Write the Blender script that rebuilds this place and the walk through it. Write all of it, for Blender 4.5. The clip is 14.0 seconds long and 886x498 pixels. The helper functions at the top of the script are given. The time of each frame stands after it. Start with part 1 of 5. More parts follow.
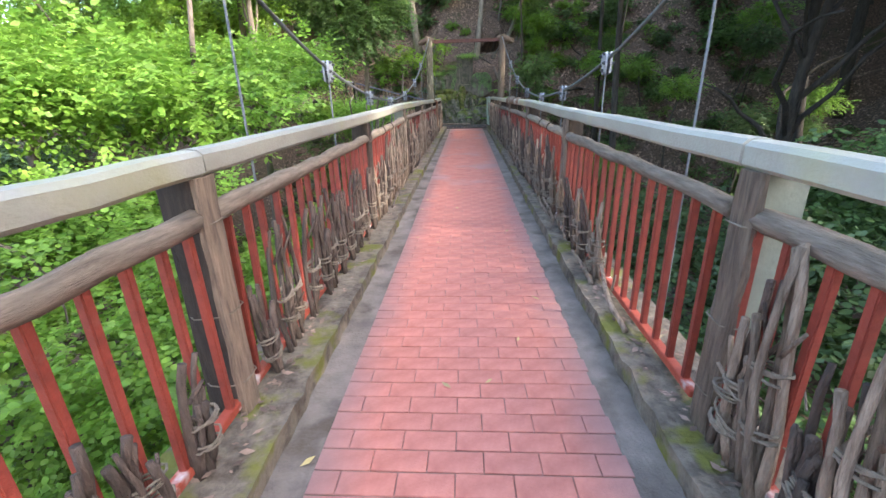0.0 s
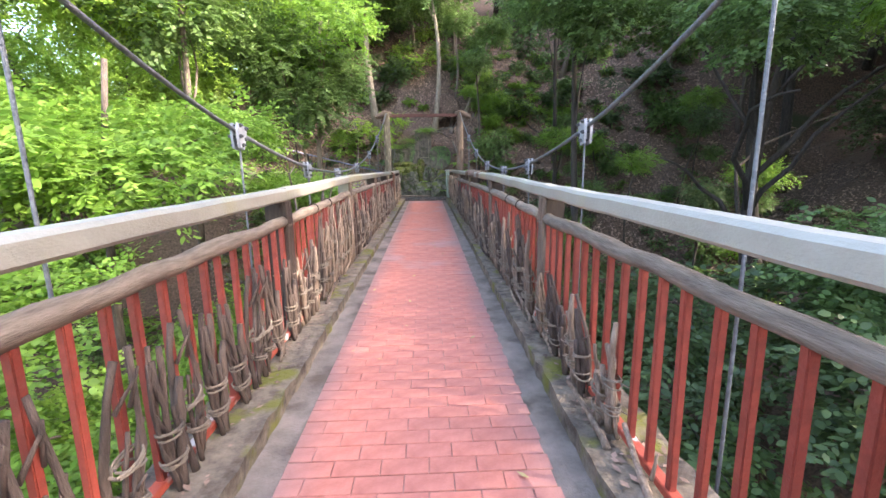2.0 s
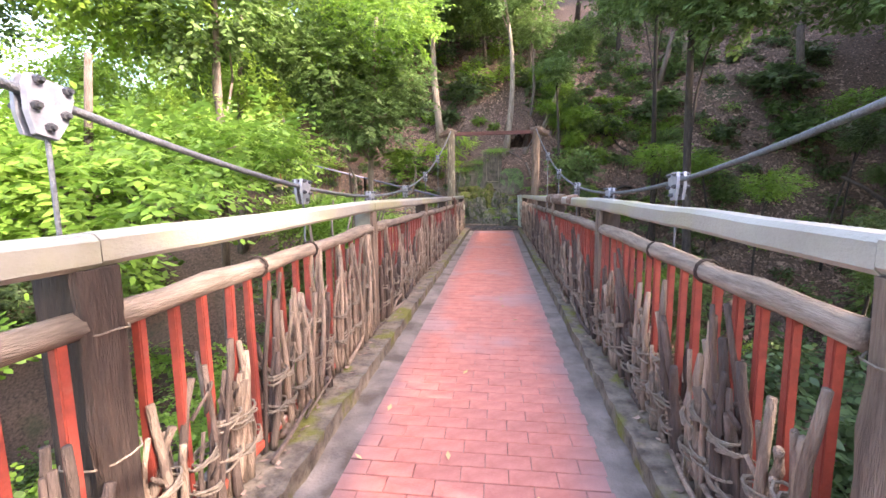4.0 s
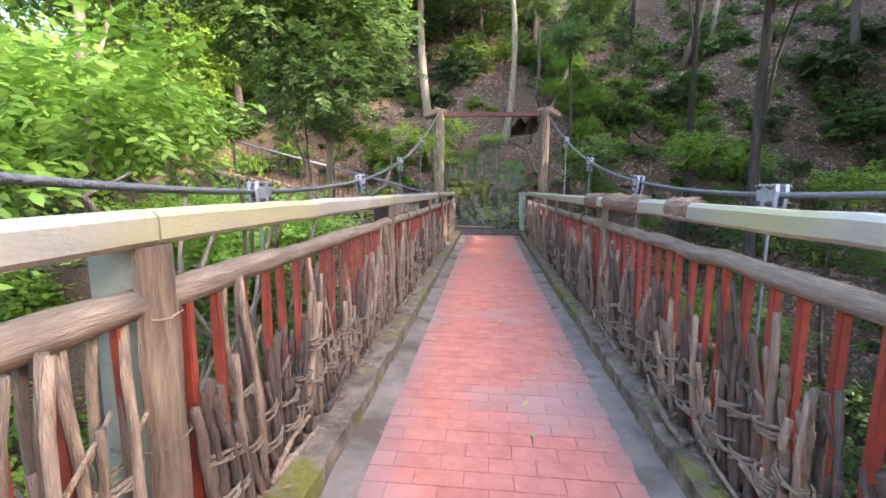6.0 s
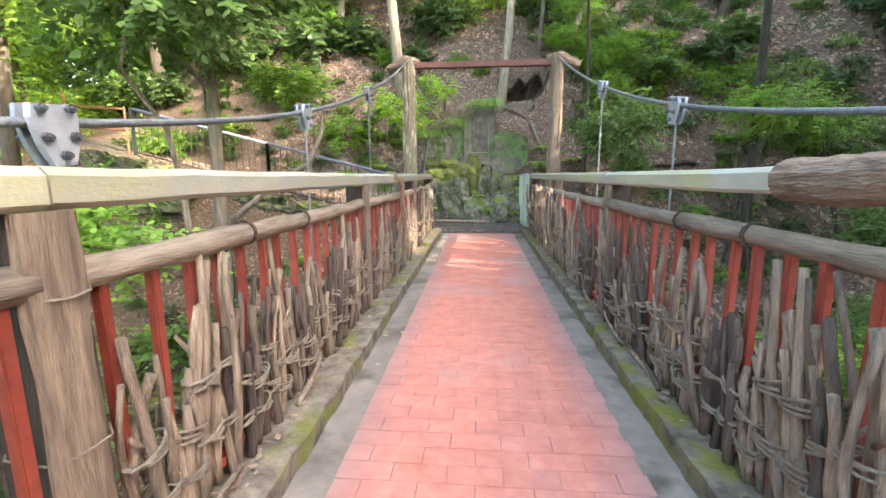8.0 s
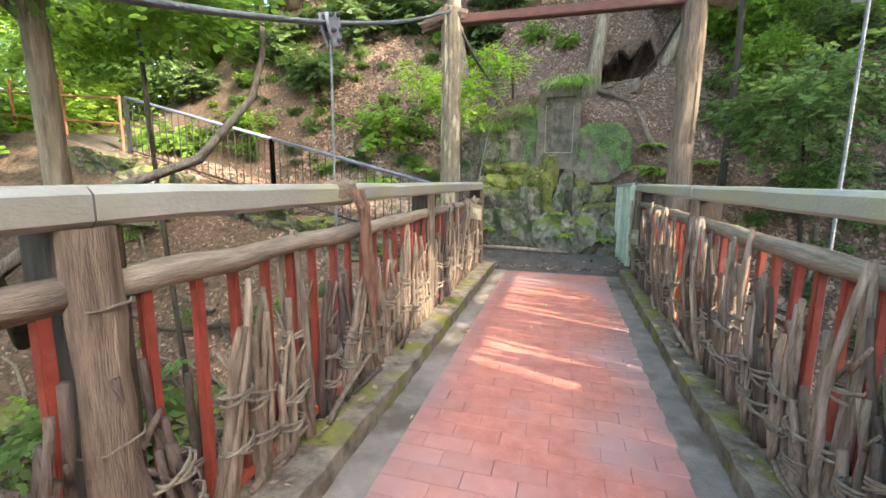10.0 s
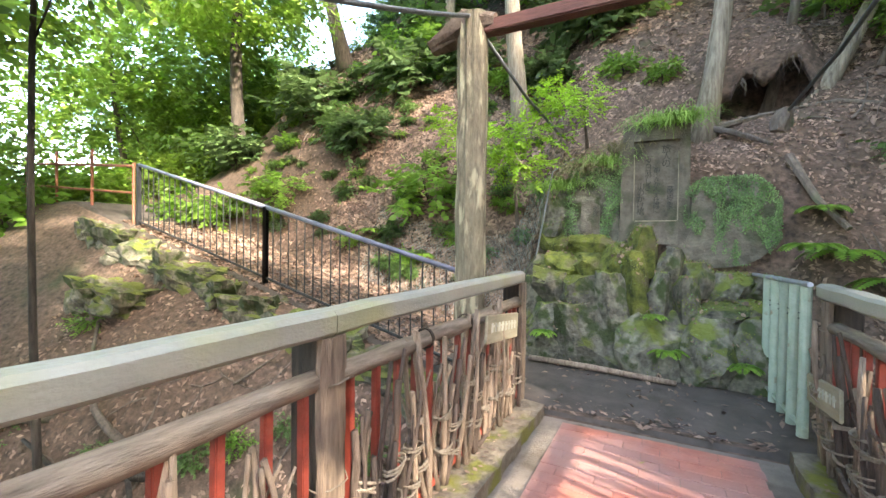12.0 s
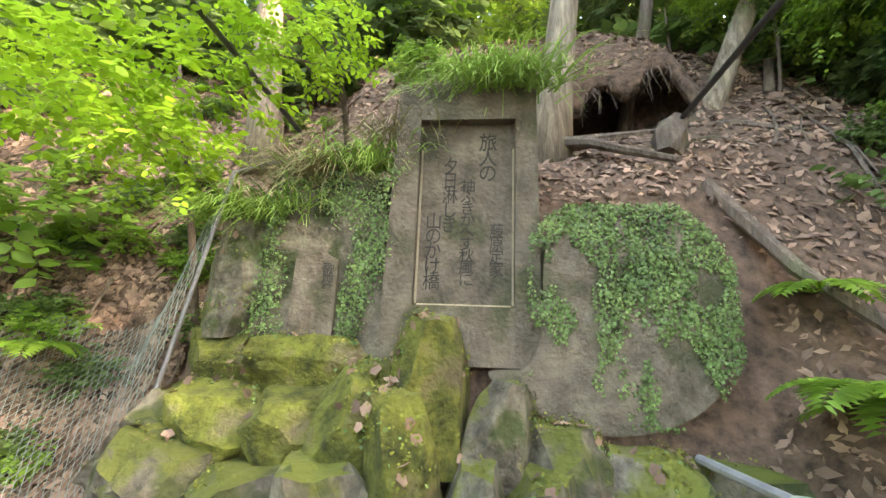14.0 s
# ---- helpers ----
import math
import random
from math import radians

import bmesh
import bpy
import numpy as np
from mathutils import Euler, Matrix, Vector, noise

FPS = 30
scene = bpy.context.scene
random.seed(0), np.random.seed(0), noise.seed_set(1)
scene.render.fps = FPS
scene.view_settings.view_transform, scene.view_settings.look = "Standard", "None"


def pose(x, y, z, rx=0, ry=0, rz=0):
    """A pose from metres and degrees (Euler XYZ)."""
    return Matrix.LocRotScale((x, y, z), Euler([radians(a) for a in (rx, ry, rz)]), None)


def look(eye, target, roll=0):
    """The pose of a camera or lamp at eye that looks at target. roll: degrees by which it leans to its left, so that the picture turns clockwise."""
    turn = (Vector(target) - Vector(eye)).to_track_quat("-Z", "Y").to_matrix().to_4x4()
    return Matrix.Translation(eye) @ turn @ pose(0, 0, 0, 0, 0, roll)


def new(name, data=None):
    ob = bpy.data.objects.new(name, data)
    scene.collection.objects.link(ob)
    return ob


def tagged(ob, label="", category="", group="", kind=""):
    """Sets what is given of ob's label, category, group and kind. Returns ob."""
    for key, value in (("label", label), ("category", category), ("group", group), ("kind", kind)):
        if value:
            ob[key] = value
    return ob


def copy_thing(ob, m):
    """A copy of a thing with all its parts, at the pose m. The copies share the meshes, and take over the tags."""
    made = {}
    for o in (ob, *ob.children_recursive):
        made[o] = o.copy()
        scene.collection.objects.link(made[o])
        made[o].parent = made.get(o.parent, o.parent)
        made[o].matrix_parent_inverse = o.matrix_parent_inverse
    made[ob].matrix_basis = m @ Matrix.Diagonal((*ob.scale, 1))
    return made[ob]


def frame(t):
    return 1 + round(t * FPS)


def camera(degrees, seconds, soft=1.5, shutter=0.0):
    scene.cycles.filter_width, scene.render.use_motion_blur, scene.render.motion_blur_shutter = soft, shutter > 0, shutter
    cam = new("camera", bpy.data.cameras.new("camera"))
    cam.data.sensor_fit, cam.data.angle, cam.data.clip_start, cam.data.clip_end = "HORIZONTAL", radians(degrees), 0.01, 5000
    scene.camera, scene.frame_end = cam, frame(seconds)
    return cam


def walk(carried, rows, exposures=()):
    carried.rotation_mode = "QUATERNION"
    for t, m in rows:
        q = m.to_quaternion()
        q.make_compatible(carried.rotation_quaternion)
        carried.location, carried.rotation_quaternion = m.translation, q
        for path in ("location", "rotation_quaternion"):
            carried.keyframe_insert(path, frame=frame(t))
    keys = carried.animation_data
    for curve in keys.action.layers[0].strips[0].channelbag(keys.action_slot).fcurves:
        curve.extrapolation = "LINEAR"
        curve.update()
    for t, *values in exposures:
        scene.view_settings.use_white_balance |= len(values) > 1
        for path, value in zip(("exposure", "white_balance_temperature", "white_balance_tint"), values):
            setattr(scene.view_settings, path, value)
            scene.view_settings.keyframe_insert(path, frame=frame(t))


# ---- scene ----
cam = camera(92.5, 14.0)
PATH = [
    (0, (0.013, -0.18, 1.436), (-0.1, 1.699, 0.76), -1.5),
    (0.5, (-0.028, 0.147, 1.495), (-0.015, 2.082, 0.993), -0.9),
    (1, (-0.032, 0.303, 1.505), (0.01, 2.249, 1.043), -1.2),
    (1.5, (0.06, 0.592, 1.494), (0.125, 2.547, 1.076), -0.9),
    (2, (0.1, 0.951, 1.432), (0.167, 2.914, 1.059), -0.9),
    (2.5, (0.128, 1.452, 1.4), (0.2, 3.423, 1.066), -0.5),
    (3, (0.163, 2.066, 1.388), (0.166, 4.041, 1.07), -0.7),
    (3.5, (0.14, 2.689, 1.378), (0.024, 4.669, 1.124), -0.8),
    (3.7, (0.148, 2.919, 1.395), (-0.081, 4.891, 1.146), -1.1),
    (5.8, (-0.098, 5.728, 1.386), (-0.388, 7.69, 1.128), -0.1),
    (6, (-0.074, 6.028, 1.415), (-0.277, 7.999, 1.141), 0.4),
    (6.5, (-0.065, 6.867, 1.356), (-0.159, 8.839, 1.035), 0.4),
    (7, (-0.102, 7.661, 1.369), (-0.18, 9.63, 1.026), 0.3),
    (7.5, (-0.083, 8.487, 1.359), (-0.185, 10.455, 1.017), -1.1),
    (8, (-0.034, 9.25, 1.337), (-0.201, 11.214, 1.0), -0.3),
    (8.5, (0.055, 10.015, 1.343), (-0.296, 11.958, 1.022), -1.3),
    (8.7, (0.053, 10.314, 1.372), (-0.412, 12.234, 1.059), -1.6),
    (10.8, (0.159, 13.04, 1.39), (-0.419, 14.93, 1.08), 2.2),
    (11, (0.192, 13.245, 1.423), (-0.457, 15.111, 1.115), 1.7),
    (11.5, (0.153, 13.873, 1.443), (-0.546, 15.724, 1.15), 1.6),
    (12, (0.092, 14.434, 1.634), (-0.841, 16.204, 1.6), 0.8),
    (12.5, (-0.016, 15.49, 1.677), (-0.77, 17.337, 1.826), 1.7),
    (13, (-0.04, 16.367, 1.692), (-0.435, 18.314, 1.93), 0.5),
    (13.5, (0.017, 17.026, 1.64), (-0.262, 18.991, 1.887), 1.3),
    (14, (0.073, 17.991, 1.744), (-0.135, 19.934, 2.17), 2.3),
]
EXPOSURES = [(0, 3.15, 6450, 8), (1.0, 3.35, 6500, 15), (2.0, 3.4, 6750, 15), (3.0, 3.6, 7000, 23), (3.7, 3.6, 7050, 25), (5.8, 3.55, 6750, 15), (6.0, 3.6, 6750, 15), (6.5, 4.08, 7100, 20), (7.5, 4.2, 7100, 12), (8.0, 4.15, 7200, 6), (8.5, 3.9, 7200, 4), (11.0, 4.0, 7200, 5), (12.0, 3.95, 7000, 7), (12.5, 4.08, 6500, 24), (13.0, 4.5, 7250, 20), (13.5, 4.55, 7800, 19), (14.0, 4.36, 8400, 10)]
walk(cam, [(t, look(eye, target, roll)) for t, eye, target, roll in PATH], EXPOSURES)

# ---- light ----
SUN_AZ, SUN_EL = 109.0, 30.0   # compass degrees clockwise from +y, degrees up
world = bpy.data.worlds.new("sky")
scene.world = world
world.use_nodes = True
wn = world.node_tree.nodes
sky = wn.new("ShaderNodeTexSky")
sky.sky_type = "NISHITA"
sky.sun_disc = False
sky.sun_elevation = radians(SUN_EL)
sky.sun_rotation = radians(SUN_AZ)
sky.air_density, sky.dust_density, sky.ozone_density = 1.0, 3.0, 1.0
world.node_tree.links.new(sky.outputs[0], wn["Background"].inputs[0])
wn["Background"].inputs[1].default_value = 0.15
sun = new("sun", bpy.data.lights.new("sun", "SUN"))
sun.data.energy, sun.data.angle, sun.data.color = 1.5, radians(1.2), (1.0, 0.93, 0.82)
sun.matrix_world = look((0, 0, 30), (-math.sin(radians(SUN_AZ)) * math.cos(radians(SUN_EL)),
                                     -math.cos(radians(SUN_AZ)) * math.cos(radians(SUN_EL)), 30 - math.sin(radians(SUN_EL))))

# ---- materials ----
def material(name, low, high, rough=0.8, scale=6.0, bump=0.3, bump_scale=40.0, metal=0.0, spot=None, spot_scale=3.0,
             spot_at=0.6, stretch=(1, 1, 1), vary=0.15, island=False, through_light=None, spot_along=False, on_top=None, edge_dirt=None):
    """Two-scale noise colour, a second stain colour, fine relief, per-object variation."""
    m = bpy.data.materials.new(name)
    m.use_nodes = True
    n, l = m.node_tree.nodes, m.node_tree.links
    b = n["Principled BSDF"]
    co = n.new("ShaderNodeTexCoord")
    mp = n.new("ShaderNodeMapping")
    mp.inputs["Scale"].default_value = stretch
    l.new(co.outputs["Object"], mp.inputs[0])
    no = n.new("ShaderNodeTexNoise")
    no.inputs["Scale"].default_value, no.inputs["Detail"].default_value, no.inputs["Roughness"].default_value = scale, 6, 0.65
    l.new(mp.outputs[0], no.inputs["Vector"])
    ramp = n.new("ShaderNodeValToRGB")
    ramp.color_ramp.elements[0].position, ramp.color_ramp.elements[1].position = 0.3, 0.7
    ramp.color_ramp.elements[0].color, ramp.color_ramp.elements[1].color = (*low, 1), (*high, 1)
    l.new(no.outputs["Fac"], ramp.inputs[0])
    col = ramp.outputs[0]
    if spot:
        n2 = n.new("ShaderNodeTexNoise")
        n2.inputs["Scale"].default_value, n2.inputs["Detail"].default_value = spot_scale, 5
        l.new(mp.outputs[0] if spot_along else co.outputs["Object"], n2.inputs["Vector"])
        r2 = n.new("ShaderNodeValToRGB")
        r2.color_ramp.elements[0].position, r2.color_ramp.elements[1].position = spot_at, spot_at + 0.1
        l.new(n2.outputs["Fac"], r2.inputs[0])
        mx = n.new("ShaderNodeMix")
        mx.data_type = "RGBA"
        l.new(r2.outputs[0], mx.inputs["Factor"])
        l.new(col, mx.inputs["A"])
        mx.inputs["B"].default_value = (*spot, 1)
        col = mx.outputs["Result"]
    if on_top:
        geo = n.new("ShaderNodeNewGeometry")
        sep = n.new("ShaderNodeSeparateXYZ")
        l.new(geo.outputs["Normal"], sep.inputs[0])
        n4 = n.new("ShaderNodeTexNoise")
        n4.inputs["Scale"].default_value, n4.inputs["Detail"].default_value = 4.5, 6
        l.new(geo.outputs["Position"], n4.inputs["Vector"])
        add = n.new("ShaderNodeMath")
        add.operation = "MULTIPLY_ADD"
        l.new(n4.outputs["Fac"], add.inputs[0])
        add.inputs[1].default_value = 3.2
        l.new(sep.outputs["Z"], add.inputs[2])
        r4 = n.new("ShaderNodeMapRange")
        r4.inputs["From Min"].default_value, r4.inputs["From Max"].default_value = on_top[3], on_top[3] + 0.45
        l.new(add.outputs[0], r4.inputs["Value"])
        mx4 = n.new("ShaderNodeMix")
        mx4.data_type = "RGBA"
        l.new(r4.outputs[0], mx4.inputs["Factor"])
        l.new(col, mx4.inputs["A"])
        mx4.inputs["B"].default_value = (*on_top[:3], 1)
        col = mx4.outputs["Result"]
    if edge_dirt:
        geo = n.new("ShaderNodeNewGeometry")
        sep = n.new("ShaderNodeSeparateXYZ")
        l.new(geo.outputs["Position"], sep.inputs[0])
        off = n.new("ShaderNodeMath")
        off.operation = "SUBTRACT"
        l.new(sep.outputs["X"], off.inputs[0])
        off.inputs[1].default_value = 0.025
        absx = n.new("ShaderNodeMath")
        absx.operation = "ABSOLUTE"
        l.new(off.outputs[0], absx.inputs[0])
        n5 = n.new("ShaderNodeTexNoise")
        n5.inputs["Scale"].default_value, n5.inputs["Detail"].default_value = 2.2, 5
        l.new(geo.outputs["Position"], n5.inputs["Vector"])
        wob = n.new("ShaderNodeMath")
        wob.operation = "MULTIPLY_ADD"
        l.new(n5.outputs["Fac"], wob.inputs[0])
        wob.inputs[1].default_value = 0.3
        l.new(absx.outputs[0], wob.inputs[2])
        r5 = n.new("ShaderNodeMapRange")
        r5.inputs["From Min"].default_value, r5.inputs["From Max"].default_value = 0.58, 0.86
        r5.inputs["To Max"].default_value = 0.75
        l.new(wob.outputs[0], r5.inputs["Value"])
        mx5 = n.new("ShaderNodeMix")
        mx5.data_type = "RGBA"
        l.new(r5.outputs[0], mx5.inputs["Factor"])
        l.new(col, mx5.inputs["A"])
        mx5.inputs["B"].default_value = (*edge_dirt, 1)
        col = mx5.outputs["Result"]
    if vary:
        if island:
            src = n.new("ShaderNodeNewGeometry").outputs["Random Per Island"]
        else:
            src = n.new("ShaderNodeObjectInfo").outputs["Random"]
        mr = n.new("ShaderNodeMapRange")
        mr.inputs["To Min"].default_value, mr.inputs["To Max"].default_value = 1 - vary, 1 + vary
        l.new(src, mr.inputs["Value"])
        hs = n.new("ShaderNodeHueSaturation")
        l.new(mr.outputs[0], hs.inputs["Value"])
        l.new(col, hs.inputs["Color"])
        col = hs.outputs[0]
    l.new(col, b.inputs["Base Color"])
    b.inputs["Roughness"].default_value, b.inputs["Metallic"].default_value = rough, metal
    if bump:
        n3 = n.new("ShaderNodeTexNoise")
        n3.inputs["Scale"].default_value, n3.inputs["Detail"].default_value = bump_scale, 6
        l.new(mp.outputs[0], n3.inputs["Vector"])
        bp = n.new("ShaderNodeBump")
        bp.inputs["Strength"].default_value, bp.inputs["Distance"].default_value = bump, 0.02
        l.new(n3.outputs["Fac"], bp.inputs["Height"])
        l.new(bp.outputs[0], b.inputs["Normal"])
    if through_light:
        tr = n.new("ShaderNodeBsdfTranslucent")
        mixs = n.new("ShaderNodeMixShader")
        mixs.inputs[0].default_value = through_light
        l.new(col, tr.inputs["Color"])
        l.new(b.outputs[0], mixs.inputs[1])
        l.new(tr.outputs[0], mixs.inputs[2])
        l.new(mixs.outputs[0], n["Material Output"].inputs[0])
    return m


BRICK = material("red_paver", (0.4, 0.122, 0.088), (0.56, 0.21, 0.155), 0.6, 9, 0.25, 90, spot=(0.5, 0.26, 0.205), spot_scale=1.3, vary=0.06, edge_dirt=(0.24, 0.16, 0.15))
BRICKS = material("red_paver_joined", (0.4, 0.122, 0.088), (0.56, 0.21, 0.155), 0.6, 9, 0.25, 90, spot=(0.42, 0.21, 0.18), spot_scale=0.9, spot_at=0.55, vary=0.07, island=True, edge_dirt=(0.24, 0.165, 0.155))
CONCRETE = material("worn_concrete", (0.115, 0.09, 0.073), (0.27, 0.215, 0.178), 0.9, 3.5, 0.5, 60, spot=(0.1, 0.075, 0.053), spot_scale=2.6, spot_at=0.53, vary=0)
KERB = material("mossy_kerb", (0.055, 0.038, 0.027), (0.26, 0.205, 0.152), 0.95, 8, 1.0, 28, spot=(0.15, 0.14, 0.025), spot_scale=3.6, spot_at=0.53, vary=0)
WOOD = material("weathered_wood", (0.07, 0.046, 0.033), (0.24, 0.172, 0.125), 0.85, 5, 0.6, 25, stretch=(9, 9, 1), vary=0.2)
LOG = material("weathered_log", (0.12, 0.088, 0.066), (0.32, 0.25, 0.195), 0.85, 5, 0.6, 25, stretch=(9, 1, 9), vary=0.2)
DARKWOOD = material("dark_wood", (0.022, 0.014, 0.01), (0.07, 0.045, 0.032), 0.8, 5, 0.6, 25, stretch=(8, 8, 1), vary=0.2)
HANDRAIL = material("worn_white_paint", (0.27, 0.25, 0.21), (0.36, 0.345, 0.3), 0.5, 2.2, 0.2, 50, spot=(0.33, 0.31, 0.19), spot_scale=1.1, spot_at=0.52, stretch=(2, 1, 2), vary=0.12)
RED = material("red_paint", (0.15, 0.026, 0.018), (0.29, 0.052, 0.033), 0.5, 10, 0.2, 60, spot=(0.2, 0.07, 0.05), spot_scale=12, spot_at=0.62, vary=0.15)
STICK = material("dry_stick", (0.11, 0.072, 0.05), (0.37, 0.27, 0.2), 0.9, 7, 0.8, 35, stretch=(5, 5, 1), vary=0.35)
# dark wood, its colour lowered further to hold the post's partial shade
SHADEDLOG = material("shaded_dark_log", (0.016, 0.01, 0.008), (0.06, 0.038, 0.028), 0.6, 5, 0.9, 20, stretch=(7, 7, 0.8), vary=0.1)
DARKSTICK = material("dark_stick", (0.04, 0.027, 0.021), (0.14, 0.096, 0.075), 0.9, 7, 0.7, 35, stretch=(5, 5, 1), vary=0.3)
ROPE = material("old_rope", (0.13, 0.1, 0.075), (0.26, 0.21, 0.16), 0.95, 30, 0.6, 120)
STEEL = material("galvanised_steel", (0.24, 0.245, 0.28), (0.4, 0.405, 0.45), 0.5, 12, 0.15, 60, metal=0.3, vary=0.08)
LITTER = material("leaf_litter_ground", (0.032, 0.021, 0.015), (0.18, 0.115, 0.084), 1.0, 14, 1.0, 22, spot=(0.045, 0.05, 0.02), spot_scale=0.5, spot_at=0.6, vary=0)
DEADLEAF = material("dead_leaf", (0.085, 0.05, 0.035), (0.37, 0.245, 0.185), 0.85, 4, 0.0, vary=0.5, island=True)
ASPHALT = material("old_asphalt", (0.045, 0.035, 0.029), (0.11, 0.085, 0.073), 0.9, 4, 0.5, 120, vary=0)
# near-black end of the ramp stands in for shaded crevices
ROCK = material("mossy_rock", (0.022, 0.019, 0.014), (0.25, 0.225, 0.172), 0.9, 8, 1.0, 30, spot=(0.045, 0.058, 0.018), spot_scale=5.5, spot_at=0.5, vary=0.3, on_top=(0.105, 0.12, 0.02, 2.0))
STONE = material("carved_stone", (0.05, 0.042, 0.031), (0.19, 0.162, 0.126), 0.9, 6, 0.8, 50, spot=(0.055, 0.058, 0.03), spot_scale=3.4, spot_at=0.52, vary=0.1)
BARK = material("bark", (0.07, 0.052, 0.042), (0.2, 0.155, 0.125), 0.95, 4, 0.9, 16, stretch=(5, 5, 1), spot=(0.1, 0.11, 0.06), spot_scale=2, vary=0.2)
PALEBARK = material("pale_bark", (0.1, 0.073, 0.052), (0.35, 0.29, 0.22), 0.9, 3, 1.0, 14, stretch=(9, 9, 0.8), spot=(0.15, 0.15, 0.09), spot_scale=2, vary=0.15)
LEAF = material("leaf_bright", (0.12, 0.25, 0.03), (0.27, 0.42, 0.07), 0.5, 2, 0, vary=0.3, island=True, through_light=0.5)
LEAFLIME = material("leaf_lime", (0.22, 0.4, 0.025), (0.38, 0.58, 0.06), 0.5, 2, 0, vary=0.25, island=True, through_light=0.55)
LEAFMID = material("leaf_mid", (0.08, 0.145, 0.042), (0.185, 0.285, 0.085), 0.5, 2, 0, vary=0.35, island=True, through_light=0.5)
# darker leaf tone, mostly for the shaded side; holds part of its shade
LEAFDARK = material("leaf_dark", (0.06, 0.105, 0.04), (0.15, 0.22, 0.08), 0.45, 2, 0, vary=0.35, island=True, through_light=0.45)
BLACK = material("black_paint", (0.012, 0.012, 0.014), (0.03, 0.03, 0.034), 0.4, 8, 0.1, 60)
# black rail whose blue-grey sheen is painted as base colour
SHEENRAIL = material("sheen_black_rail", (0.1, 0.11, 0.17), (0.2, 0.2, 0.28), 0.35, 6, 0.1, 60)
GATEGREEN = material("pale_green_paint", (0.27, 0.33, 0.25), (0.4, 0.45, 0.36), 0.55, 8, 0.2, 50, spot=(0.22, 0.16, 0.1), spot_scale=9, spot_at=0.66)
BEAMRED = material("red_brown_beam", (0.09, 0.03, 0.022), (0.17, 0.06, 0.045), 0.7, 8, 0.5, 30, stretch=(1, 6, 6))
BOARD = material("sign_board", (0.24, 0.2, 0.135), (0.36, 0.31, 0.22), 0.7, 5, 0.3, 30, stretch=(6, 1, 6))
GREYPOST = material("grey_green_paint", (0.15, 0.15, 0.12), (0.24, 0.24, 0.19), 0.6, 4, 0.3, 40, spot=(0.12, 0.09, 0.06), spot_scale=4)
FLAKED = material("flaked_red_paint", (0.28, 0.045, 0.025), (0.42, 0.08, 0.045), 0.6, 8, 0.3, 50, spot=(0.6, 0.57, 0.55), spot_scale=7, spot_at=0.57)
OLDBARK = material("shaggy_bark", (0.1, 0.065, 0.045), (0.28, 0.19, 0.14), 0.95, 5, 1.0, 22, stretch=(6, 1, 6), vary=0.2)
SPLITBARK = material("torn_bark", (0.13, 0.055, 0.035), (0.4, 0.21, 0.14), 0.9, 6, 1.0, 30, stretch=(6, 6, 1), vary=0.2)
CABLE = material("cable_steel", (0.11, 0.115, 0.125), (0.2, 0.205, 0.22), 0.5, 30, 0.5, 90, metal=0.4, vary=0)
DARKROD = material("dark_steel", (0.06, 0.06, 0.065), (0.12, 0.12, 0.13), 0.5, 12, 0.2, 60, metal=0.4)
GATEWOOD = material("peeling_trunk", (0.1, 0.078, 0.052), (0.27, 0.22, 0.15), 0.9, 4, 0.9, 14, stretch=(7, 7, 1.6), spot=(0.43, 0.36, 0.24), spot_scale=2.2, spot_at=0.52, vary=0.12, spot_along=True)
DARKBARK = material("dark_bark", (0.02, 0.016, 0.013), (0.075, 0.058, 0.047), 0.95, 4, 0.9, 16, stretch=(5, 5, 1), vary=0.25)
LEAFYEL = material("leaf_yellow_green", (0.17, 0.29, 0.035), (0.33, 0.47, 0.085), 0.5, 2, 0, vary=0.3, island=True, through_light=0.55)
LEAFIVY = material("leaf_ivy", (0.05, 0.11, 0.03), (0.18, 0.28, 0.09), 0.45, 6, 0, vary=0.5, island=True, through_light=0.2)
MOSSLEAF = material("moss_tuft", (0.075, 0.09, 0.012), (0.2, 0.215, 0.035), 0.9, 3, 0, vary=0.35, island=True)
GRASS = material("grass_blade", (0.11, 0.22, 0.035), (0.25, 0.4, 0.085), 0.55, 2, 0, vary=0.3, island=True, through_light=0.4)
DRYGRASS = material("dry_grass", (0.12, 0.13, 0.06), (0.28, 0.24, 0.13), 0.7, 2, 0, vary=0.3, island=True, through_light=0.3)
# wide ramp puts crevice shade and light tips into the moss colour
MOSSROCK = material("thick_moss_rock", (0.02, 0.026, 0.006), (0.2, 0.215, 0.036), 1.0, 9, 1.0, 50, spot=(0.12, 0.1, 0.055), spot_scale=4.5, spot_at=0.53, vary=0.2)
OLDRED = material("rusty_red", (0.22, 0.07, 0.04), (0.34, 0.13, 0.08), 0.7, 8, 0.3, 40)
NETGREY = material("net_grey", (0.18, 0.23, 0.22), (0.31, 0.36, 0.345), 0.6, 8, 0)
PALEINK = material("pale_lettering", (0.42, 0.39, 0.31), (0.52, 0.49, 0.41), 0.8, 8, 0)
YELLOWLEAF = material("yellow_leaf", (0.4, 0.3, 0.1), (0.55, 0.42, 0.2), 0.7, 4, 0, vary=0.4, island=True)
INK = material("dark_ink", (0.02, 0.018, 0.016), (0.04, 0.035, 0.03), 0.8, 8, 0)

# ---- building helpers ----
def mesh_of(bm, name, mat, smooth=False):
    me = bpy.data.meshes.new(name)
    bm.to_mesh(me)
    bm.free()
    me.materials.append(mat)
    if smooth:
        me.polygons.foreach_set("use_smooth", [True] * len(me.polygons))
    return me


